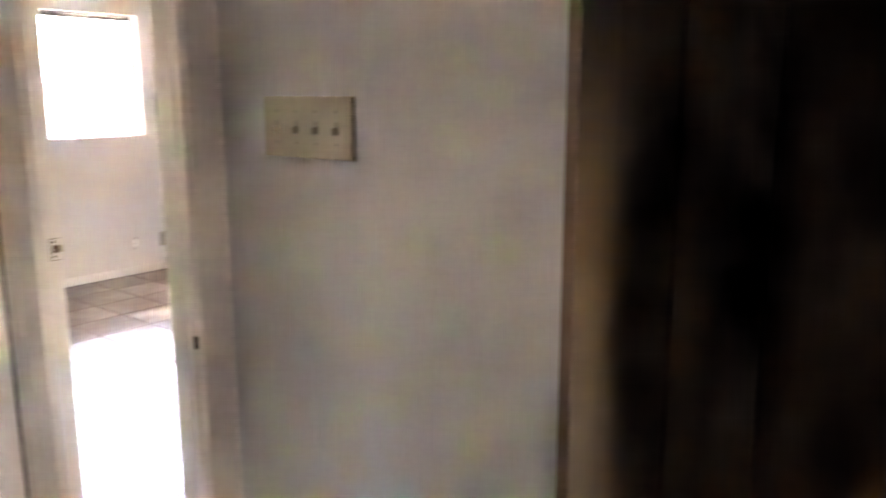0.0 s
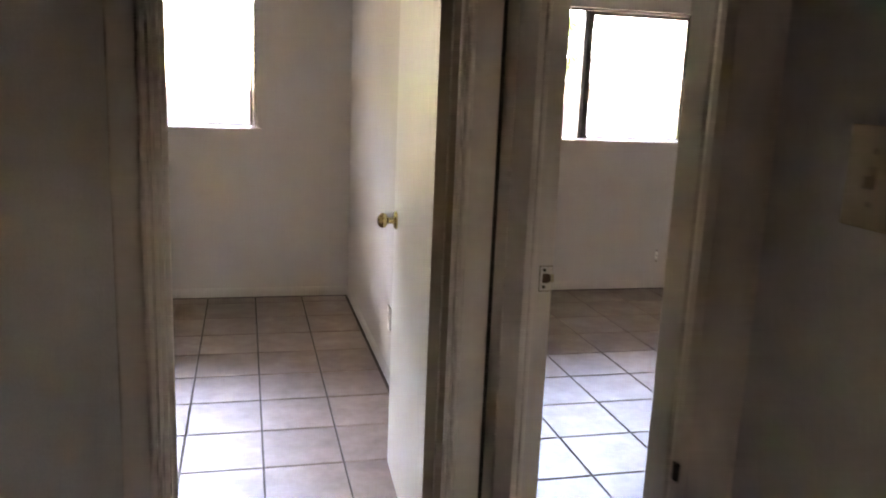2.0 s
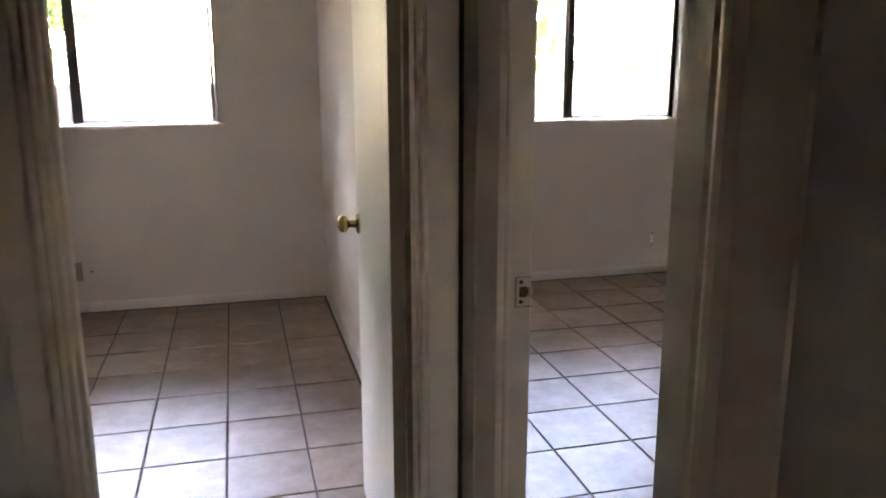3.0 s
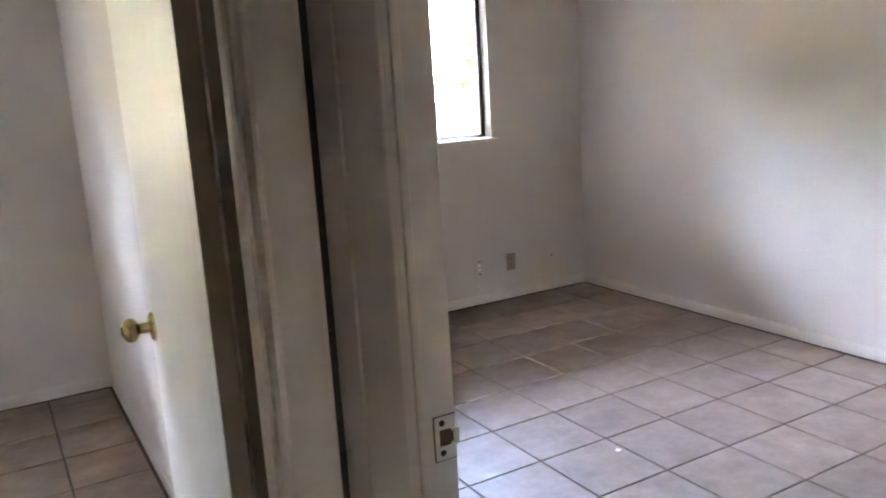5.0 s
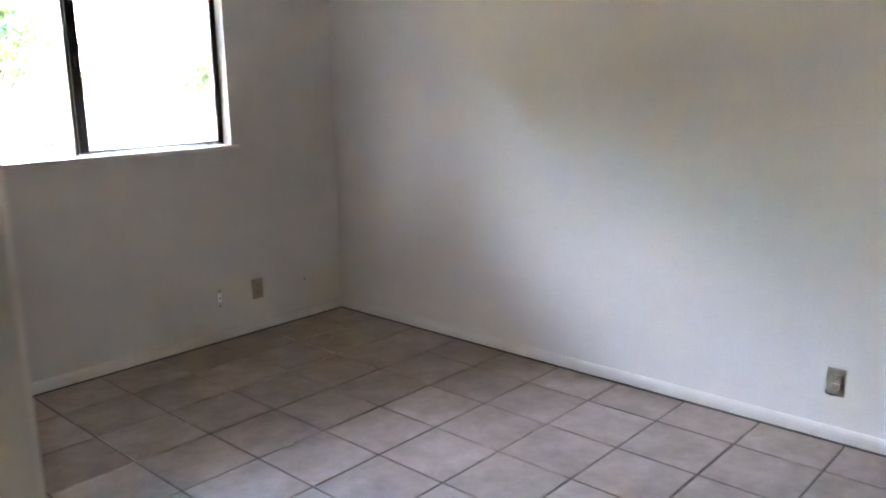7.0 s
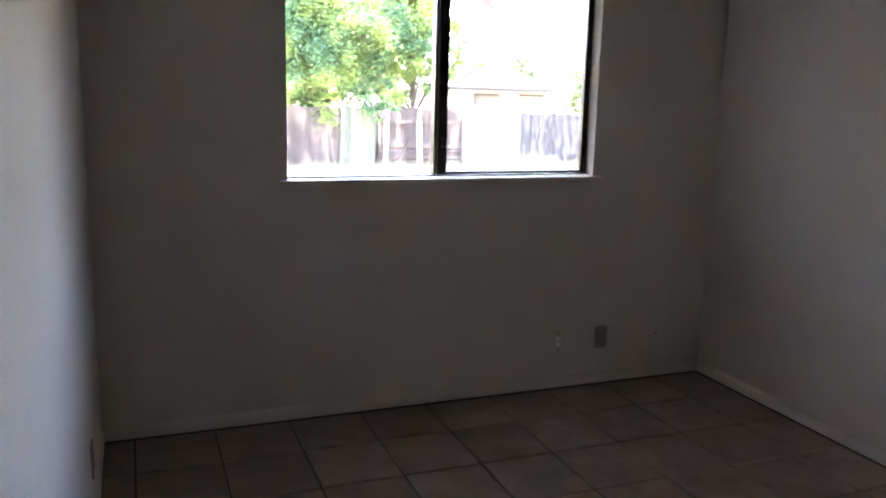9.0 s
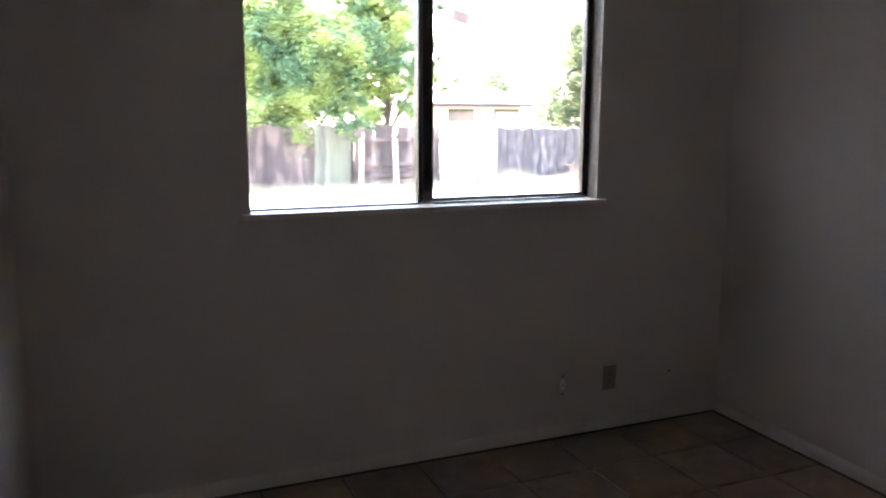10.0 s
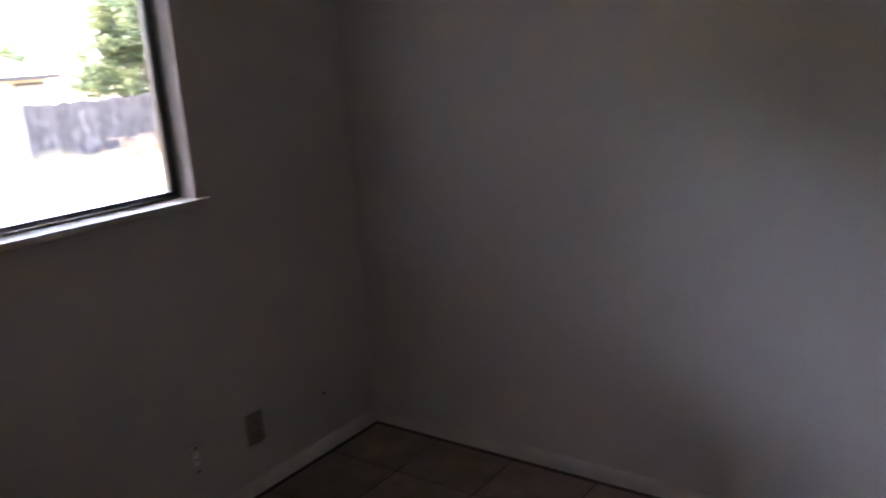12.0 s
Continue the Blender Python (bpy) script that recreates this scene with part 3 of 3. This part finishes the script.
def board_mesh(k, material):
    rnd = random.Random(k)
    bm = boxes((-0.079, 0.079, -0.01, 0.01, 0, 1.0))
    for v in bm.verts:
        v.co.x += rnd.uniform(-0.006, 0.006)
        v.co.y += rnd.uniform(-0.004, 0.004)
        if v.co.z > 0.5:
            v.co.z += rnd.uniform(-0.012, 0.012)
    me = bpy.data.meshes.new("board")
    bm.to_mesh(me)
    bm.free()
    me.materials.append(material)
    return me


BOARDS = {m: [board_mesh(k, m) for k in range(5)] for m in (M_FENCE, M_FENCE_GREEN, M_FENCE_PALE, M_FENCE_GREY)}


def fence_run(label, x0, x1, y, top, rng, wood=M_FENCE, lean=0.0):
    g = ground_z(y)
    f = tagged(empty("fence", (x0 + x1) / 2, y, g), label, "fence")
    k = 0
    x = x0
    while x < x1:
        h = top - g + rng.uniform(-0.05, 0.04)
        b = new("board", BOARDS[wood][k % 5])
        b.parent = f
        b.matrix_local = Matrix.Translation((x - f.location.x, 0.012 * (-1) ** k + rng.uniform(-0.005, 0.005), 0)) @ pose(0, 0, 0, 0, rng.uniform(-0.35, 0.35) + lean, rng.uniform(-4, 4)) @ Matrix.Diagonal((1, 1, h, 1))
        x += 0.142 + rng.uniform(-0.002, 0.006)
        k += 1
    for z in (0.35, 0.9, 1.45):
        part("rail", boxes((x0 - f.location.x, x1 - f.location.x, 0.03, 0.07, z - 0.045, z + 0.045), bevel=0.004), wood, f)
    x = x0 + 0.3
    while x < x1:
        part("post", boxes((x - f.location.x - 0.045, x - f.location.x + 0.045, 0.071, 0.16, -0.1, top - g - 0.05), bevel=0.005), wood, f)
        x += 2.4
    return f


rng = random.Random(11)
fence_run("weathered grey-brown board fence with sun patches in its colour", -14.0, 5.75, FY, 1.05, rng)
fence_run("lichen-stained leaning board fence section", 5.8, 6.75, FY - 0.12, 1.06, rng, M_FENCE_GREEN, 2.0)
# paler wood stands in for sunlit boards, the next run for tree dapple
fence_run("board fence in a paler wood colour standing in for full sun", 9.55, 11.3, FY, 1.0, rng, M_FENCE_PALE)
fence_run("grey board fence with sun and tree shade dappled into its colour", 11.35, 24.0, FY, 0.95, rng, M_FENCE_GREY)

# broken panel: boards behind, rails and loose slats in front
g = ground_z(FY)
pan = tagged(empty("fence", 8.2, FY, g), "broken grey fence panel with open horizontal rails", "fence")
x = 6.85
k = 0
while x < 9.5:
    if not 8.05 < x < 8.2:
        b = new("board", BOARDS[M_FENCE][k % 5])
        b.parent = pan
        b.matrix_local = Matrix.Translation((x - 8.2, 0.08, 0.04)) @ pose(0, 0, 0, 0, rng.uniform(-1.5, 1.5), 0) @ Matrix.Diagonal((1, 1, 1.63 + rng.uniform(-0.06, 0.05), 1))
    x += 0.146
    k += 1
for z, t in ((1.30, 0), (0.62, 1), (0.44, -1.5), (0.30, 1.2), (0.13, -0.6)):
    o = part("rail", boxes((-1.32, 1.32, -0.02, 0.02, -0.05, 0.05), bevel=0.004), M_FENCE, pan)
    o.matrix_local = pose(0, 0, z, 0, t, 0)
o = part("brace", boxes((-0.9, 0.9, -0.06, -0.03, -0.035, 0.035), bevel=0.004), M_FENCE, pan)
o.matrix_local = pose(-0.35, 0, 0.85, 0, -62, 0)


def post(x, y, h, material, label, tilt=0.0, r=0.055):
    o = mesh_ob("fence_post", boxes((-r, r, -r, r, -0.15, h), bevel=r * 0.15), material)
    o.matrix_basis = pose(x, y, ground_z(y), 0, tilt, 0)
    return tagged(o, label, "post")


post(6.88, FY - 0.7, 1.35, M_POST, "sun-bleached wooden post before the fence", 1.0, 0.05)
post(7.83, FY - 0.9, 1.35, M_POST, "sun-bleached wooden post before the fence", -2.0)
post(10.15, FY - 1.2, 1.0, M_FENCE_GREY, "thin sun-bleached stake in the lawn", 2.5, 0.018)
post(3.35, FY - 0.1, 1.65, M_REDPOST, "reddish cedar fence post", 0.0, 0.035)


# trees: tapered trunk, limbs and a crown of many small leaves in uneven clumps
def tree(x, y, height, clumps, seed, leaf_mat, label, trunk_r=0.16, leaf=0.085, per=800, trunk_tilt=(0, 0)):
    rnd = random.Random(seed)
    g = ground_z(y)
    t = tagged(empty("tree", x, y, g), label, "tree")
    bm = bmesh.new()
    pts = []
    p = Vector((0, 0, -0.2))
    for k in range(7):
        pts.append(p.copy())
        p = p + Vector((trunk_tilt[0] + rnd.uniform(-0.12, 0.12), trunk_tilt[1] + rnd.uniform(-0.12, 0.12), (height + 0.2) / 6 * 0.8))
    for k in range(6):
        rod(bm, pts[k], pts[k + 1], trunk_r * (1 - k / 7), trunk_r * (1 - (k + 1) / 7), 9)
    part("trunk", bm, M_BARK, t)
    verts, faces = [], []
    for cx, cy, cz, r in clumps:
        c = Vector((cx - x, cy - y, cz - g))
        lb = bmesh.new()
        start = pts[max(1, min(5, int(c.z / height * 5) - 1))]
        mid = (start + c) / 2 + Vector((rnd.uniform(-0.2, 0.2), rnd.uniform(-0.2, 0.2), -0.15))
        rod(lb, start, mid, trunk_r * 0.42, trunk_r * 0.28, 7)
        rod(lb, mid, c, trunk_r * 0.28, trunk_r * 0.1, 6)
        part("limb", lb, M_BARK, t)
        subs = [c + Vector((rnd.gauss(0, 0.5), rnd.gauss(0, 0.5), rnd.gauss(0, 0.42))) * r for _ in range(int(15 + 8 * r))]
        for s in subs:
            sr = r * rnd.uniform(0.16, 0.36)
            n = int(per * (sr / 0.4) ** 2 * rnd.uniform(0.6, 1.2))
            for _ in range(n):
                d = Vector((rnd.gauss(0, 1), rnd.gauss(0, 1), rnd.gauss(0, 0.8)))
                d = d.normalized() * sr * abs(rnd.gauss(0.25, 0.62))
                q = s + d
                a = Vector((rnd.gauss(0, 1), rnd.gauss(0, 1), rnd.gauss(-0.3, 0.6))).normalized() * leaf * rnd.uniform(0.6, 1.3)
                b = a.cross(Vector((rnd.gauss(0, 1), rnd.gauss(0, 1), rnd.gauss(0, 1)))).normalized() * leaf * 0.34
                i = len(verts)
                verts += [q, q + a * 0.5 + b, q + a, q + a * 0.5 - b]
                faces.append((i, i + 1, i + 2, i + 3))
    me = bpy.data.meshes.new("crown")
    me.from_pydata([tuple(v) for v in verts], [], faces)
    me.materials.append(leaf_mat)
    crown = new("crown", me)
    crown.parent = t
    return t


rnd_c = random.Random(5)


def clump_cloud(cx, cy, cz, rx, ry, rz, n, r0, r1):
    out = []
    for _ in range(n):
        d = Vector((rnd_c.gauss(0, 1), rnd_c.gauss(0, 1), rnd_c.gauss(0, 1))).normalized() * rnd_c.random() ** 0.5
        out.append((cx + d.x * rx, cy + d.y * ry, cz + d.z * rz, rnd_c.uniform(r0, r1)))
    return out


tree(5.3, 24.0, 5.5, clump_cloud(4.2, 22.8, 3.5, 2.7, 1.6, 2.4, 20, 1.0, 1.35) + [(x, 22.9, 1.65 + 0.35 * (k % 2), 0.85) for k, x in enumerate((1.0, 1.9, 2.8, 3.6, 4.4, 5.2, 6.0, 6.8))] + [(2.2, 21.2, 0.9, 0.55), (6.7, 21.4, 1.15, 0.5)], 3, M_LEAF, "broad leafy green shade tree overhanging the fence", 0.22)
tree(8.6, 24.3, 5.6, clump_cloud(7.6, 24.4, 4.0, 1.7, 1.4, 2.2, 13, 0.8, 1.1) + [(9.9, 24.0, 2.3, 0.85), (7.2, 23.8, 1.7, 0.7), (8.3, 24.6, 1.6, 0.7), (9.9, 24.4, 2.9, 0.5), (6.6, 23.4, 2.5, 0.9), (7.4, 23.8, 2.9, 0.9), (7.0, 23.0, 3.6, 0.9), (6.2, 22.6, 1.9, 0.7), (8.6, 23.4, 2.0, 0.8), (9.0, 23.6, 2.9, 0.7), (8.4, 23.2, 3.2, 0.9), (8.7, 23.8, 4.4, 0.8), (9.9, 23.8, 3.5, 0.2), (6.3, 23.2, 2.3, 0.8), (7.7, 23.2, 2.3, 0.7)], 7, M_LEAF, "slender green tree with pale trunk behind the fence", 0.13)
tree(-7.2, 24.0, 8.2, clump_cloud(-7.3, 23.8, 5.0, 3.0, 1.8, 3.5, 30, 1.1, 1.6), 13, M_LEAF, "green shade tree behind the board fence", 0.22, leaf=0.17, per=230)
tree(-8.6, 21.0, 7.6, clump_cloud(-8.8, 21.0, 4.6, 3.0, 2.0, 3.2, 32, 1.1, 1.6), 14, M_LEAF, "tall spreading green tree at the side of the lawn", 0.3, leaf=0.22, per=200)
tree(-12.0, 18.0, 6.8, clump_cloud(-11.8, 17.8, 3.9, 3.2, 2.6, 2.8, 31, 1.1, 1.6), 15, M_LEAF, "tall spreading green tree at the side of the lawn", 0.3, leaf=0.24, per=200)
tree(-15.5, 10.5, 4.4, clump_cloud(-15.0, 11.5, 2.3, 2.8, 4.0, 1.4, 26, 1.1, 1.6), 17, M_LEAF, "tall spreading green tree at the side of the lawn", 0.3, leaf=0.24, per=200)
tree(17.3, 26.5, 6.0, clump_cloud(17.6, 26.3, 3.2, 1.2, 1.0, 2.7, 20, 0.75, 1.1) + clump_cloud(17.2, 26.0, 4.0, 0.8, 0.8, 1.3, 5, 0.4, 0.6) + [(15.2, 25.4, 1.3, 0.6), (15.9, 25.6, 1.6, 0.7), (16.5, 25.6, 1.2, 0.6), (15.4, 25.9, 1.5, 0.55), (15.8, 26.0, 2.0, 0.6), (16.3, 26.0, 2.4, 0.6), (16.4, 25.8, 1.4, 0.65), (16.6, 26.0, 3.2, 0.5), (16.7, 26.0, 4.2, 0.35), (16.0, 26.0, 3.1, 0.35)], 21, M_LEAF_B, "tall grey-green tree behind the fence", 0.2)
# trees out of view, added to cut north-east sky light on the partition wall
for tx, ty, seed in ((21.5, 24.0, 41), (24.5, 19.0, 42), (23.5, 13.0, 43), (19.5, 7.5, 44)):
    tree(tx, ty, 8.5, clump_cloud(tx, ty, 5.2, 2.4, 2.4, 3.8, 30, 1.1, 1.6), seed, M_LEAF_B, "tall grey-green tree out of view, added to hold back sky light", 0.28, leaf=0.24, per=200)
tree(27.0, 52.0, 5.0, clump_cloud(26.0, 52.0, 2.9, 2.6, 1.5, 0.7, 7, 0.9, 1.2), 31, M_LEAF_B, "distant green tree beyond the neighbouring house", 0.25, leaf=0.2, per=110)

# grey board hanging from a limb over the lawn
hb = tagged(empty("hanging_board", 9.28, 20.2, 3.72), "grey weathered board hanging from a tree limb", "board")
o = part("board", boxes((-0.27, 0.27, -0.015, 0.015, 0.0, 0.30), bevel=0.006), M_FENCE, hb)
o.matrix_local = pose(0, 0, 0.02, 0, 14, 0)
for cx, top in ((-0.2, 0.37), (0.2, 0.27)):
    part("cord", rod(bmesh.new(), (cx, 0, top - 0.02), (cx * 0.3 - 0.5, 1.2, 1.55), 0.006, sides=6), M_BARK, hb)
part("limb", rod(bmesh.new(), (-0.7, 4.0, 0.6), (-0.45, 0.9, 1.6), 0.05, 0.03, 8), M_BARK, hb)

# brush pile of dry branches by the fence
bp = tagged(empty("brush_pile", 14.4, FY - 0.9, ground_z(FY - 0.9)), "pile of dry bare branches beside the fence", "brush pile")
for k in range(46):
    a = Vector((rng.uniform(-1.2, 1.0), rng.uniform(-0.4, 0.4), rng.uniform(0.0, 0.12)))
    ang = rng.uniform(0, math.pi)
    ln = rng.uniform(0.5, 1.3)
    mid = a + Vector((math.cos(ang) * ln * 0.5, rng.uniform(-0.2, 0.2), abs(math.sin(ang)) * ln * 0.38 + 0.08))
    end = mid + Vector((math.cos(ang) * ln * 0.5, rng.uniform(-0.2, 0.2), rng.uniform(-0.12, 0.2)))
    bm = rod(bmesh.new(), a, mid, 0.017, 0.013, 5)
    rod(bm, mid, end, 0.013, 0.006, 5)
    part("branch", bm, M_TWIG, bp)


# the neighbouring house: walls, hipped roof, fascia, two windows
def house():
    x0, x1, y0, y1 = 13.2, 20.5, 36.0, 44.0
    g, e, r = ground_z(36) - 0.1, 1.66, 3.7
    h = tagged(empty("house", (x0 + x1) / 2, y0, g), "single-storey tan house with a pale hipped roof", "house")
    ox, oy, oz = h.location
    part("wall", boxes((x0 + 0.5 - ox, x1 - 0.5 - ox, 0.5, y1 - y0, 0, e - g)), M_SIDING, h)
    bm = bmesh.new()
    lo = [bm.verts.new((x - ox, y - oy, e - g + 0.13)) for x, y in ((x0, y0), (x1, y0), (x1, y1 + 0.5), (x0, y1 + 0.5))]
    hi = [bm.verts.new((x - ox, y - oy, r - g)) for x, y in ((x0 + 3.4, y0 + 4.2), (x1 - 3.4, y0 + 4.2))]
    for f in ((lo[0], lo[1], hi[1], hi[0]), (lo[1], lo[2], hi[1]), (lo[2], lo[3], hi[0], hi[1]), (lo[3], lo[0], hi[0]), (lo[3], lo[2], lo[1], lo[0])):
        bm.faces.new(f)
    part("roof", bm, M_ROOF, h, "pale sunlit shingle roof")
    part("fascia", boxes((x0 - ox, x1 - ox, -0.03, 0.0, e - g - 0.02, e - g + 0.15), bevel=0.005), M_FASCIA, h)
    part("soffit", boxes((x0 - ox, x1 - ox, 0.0, 0.5, e - g - 0.001, e - g + 0.04)), M_FASCIA, h)
    for wx in (16.0, 18.47):
        w = part("window", boxes((wx - ox, wx + 1.36 - ox, 0.47, 0.52, e - g - 0.72, e - g - 0.14), bevel=0.01), M_FASCIA, h)
        part("pane", boxes((wx + 0.05 - ox, wx + 0.69 - ox, 0.455, 0.469, e - g - 0.68, e - g - 0.25)), M_DARKGLASS, w)
        part("pane", boxes((wx + 0.73 - ox, wx + 1.31 - ox, 0.455, 0.469, e - g - 0.68, e - g - 0.25)), M_DARKGLASS, w)


house()

# dry grass tufts along the foot of the fence
verts, faces = [], []
for k in range(8200):
    tall = k >= 5200                            # straw left standing round the brush pile
    x, y = rng.uniform(10.8, 17.5) if tall else rng.uniform(-6, 17), FY - abs(rng.gauss(0, 0.7)) - 0.05
    z = ground_z(y)
    hgt, a = rng.uniform(0.05, 0.28) * (1.0 if y > FY - 0.8 else 0.5), rng.uniform(0, math.pi)
    if tall:
        hgt *= 1.3 + 0.7 * math.sin(x * 2.3)
    dx, dy = math.cos(a) * 0.012, math.sin(a) * 0.012
    lx, ly = rng.gauss(0, 0.05), rng.gauss(0, 0.05)
    i = len(verts)
    verts += [(x - dx, y - dy, z - 0.03), (x + dx, y + dy, z - 0.03), (x + lx, y + ly, z + hgt)]
    faces.append((i, i + 1, i + 2))
me = bpy.data.meshes.new("grass_tufts")
me.from_pydata(verts, [], faces)
me.materials.append(M_GRASS)
tagged(new("grass_tufts", me), "dry straw-coloured grass along the fence foot", "grass", kind="stuff")

# ---- floor tiles: each an object, whole ones sharing one mesh ----
JOINT = 0.009


def tile_mesh(w, d):
    """A pressed tile with a softly rounded rim, its corner at the origin."""
    b, c = 0.0018, 0.0006
    ring = lambda i, z: [(i, i, z), (w - i, i, z), (w - i, d - i, z), (i, d - i, z)]
    v = ring(0, -0.006) + ring(0, -0.002) + ring(c, -0.0005) + ring(b, 0.0)
    f = [(12, 13, 14, 15)]
    for k in range(3):
        for i in range(4):
            f.append((4 * k + i, 4 * k + (i + 1) % 4, 4 * k + 4 + (i + 1) % 4, 4 * k + 4 + i))
    me = bpy.data.meshes.new("tile")
    me.from_pydata(v, [], f)
    me.materials.append(M_TILE)
    return me


CUT = {}


GRID_B = (1.300, 1.085, 0.3335, 0.343)
GRID_A = (-0.603, 1.003, 0.3065, 0.3325)


def tiles(x0, x1, y0, y1, gx, gy, px, py):
    """Lay tiles of pitch px by py on the grid through (gx, gy), cut to the rectangle."""
    i0, i1 = math.floor((x0 - gx) / px), math.ceil((x1 - gx) / px)
    j0, j1 = math.floor((y0 - gy) / py), math.ceil((y1 - gy) / py)
    for i in range(i0, i1):
        for j in range(j0, j1):
            a, b = max(gx + i * px + JOINT / 2, x0), min(gx + (i + 1) * px - JOINT / 2, x1)
            c, d = max(gy + j * py + JOINT / 2, y0), min(gy + (j + 1) * py - JOINT / 2, y1)
            if b - a < 0.015 or d - c < 0.015:
                continue
            key = (round(b - a, 3), round(d - c, 3))
            if key not in CUT:
                CUT[key] = tile_mesh(*key)
            o = new("tile", CUT[key])
            o.parent = floor
            o.location = (a, c, random.uniform(-0.0002, 0.0002))
            o.rotation_euler = (random.uniform(-0.0008, 0.0008), random.uniform(-0.0008, 0.0008), random.uniform(-0.0015, 0.0015))


tiles(BX0 + 0.012, BX1 - 0.021, -0.98, WY - 0.020, *GRID_B)
tiles(-2.255, AX1 - 0.021, AY + 0.116, WY - 0.020, *GRID_A)
tiles(0.11, BX0 + 0.006, -0.98, 0.24, *GRID_B)
tiles(HX, 0.103, B_N + 0.017, B_F - 0.017, *GRID_B)
tiles(-1.265, HX - 0.02, -1.97, AY - 0.02, *GRID_A)
tiles(A_L + 0.017, A_R - 0.017, AY - 0.013, AY + 0.109, *GRID_A)


# the same tiles farther off the walk, joined into one field
def tile_field(gx, gy, px, py, *areas):
    v, f = [], []
    for x0, x1, y0, y1 in areas:
        for i in range(math.floor((x0 - gx) / px + 0.001), math.ceil((x1 - gx) / px - 0.001)):
            for j in range(math.floor((y0 - gy) / py + 0.001), math.ceil((y1 - gy) / py - 0.001)):
                a, b = max(gx + i * px + JOINT / 2, x0), min(gx + (i + 1) * px - JOINT / 2, x1)
                c, d = max(gy + j * py + JOINT / 2, y0), min(gy + (j + 1) * py - JOINT / 2, y1)
                if b - a < 0.015 or d - c < 0.015:
                    continue
                k, z = len(v), random.uniform(-0.0004, 0.0004)
                for e, h in ((0, -0.006), (0, -0.002), (0.0035, 0.0)):
                    v += [(a + e, c + e, z + h), (b - e, c + e, z + h), (b - e, d - e, z + h), (a + e, d - e, z + h)]
                f.append((k + 8, k + 9, k + 10, k + 11))
                for r in (0, 4):
                    for m in range(4):
                        f.append((k + r + m, k + r + (m + 1) % 4, k + r + 4 + (m + 1) % 4, k + r + 4 + m))
    me = bpy.data.meshes.new("tile_field")
    me.from_pydata(v, [], f)
    me.materials.append(M_TILE)
    o = new("tile_field", me)
    o.parent = floor
    return tagged(o, "beige ceramic floor tiles away from the walk", kind="stuff")


tile_field(*GRID_A, (AX0 + 0.02, -2.2555, AY + 0.13, WY - 0.02), (-3.18, -1.2655, -5.98, AY - 0.02), (-1.2655, HX - 0.02, -5.98, -1.9705))

# a white paint chip left on the tiles
chip = mesh_ob("paint_chip", boxes((-0.011, 0.010, -0.008, 0.009, 0.0008, 0.0028), bevel=0.0007), M_WHITE_PL)
chip.matrix_basis = pose(1.60, 1.316, 0, 0, 0, 25)
tagged(chip, "small white paint chip lying on the tiles", "paint chip")
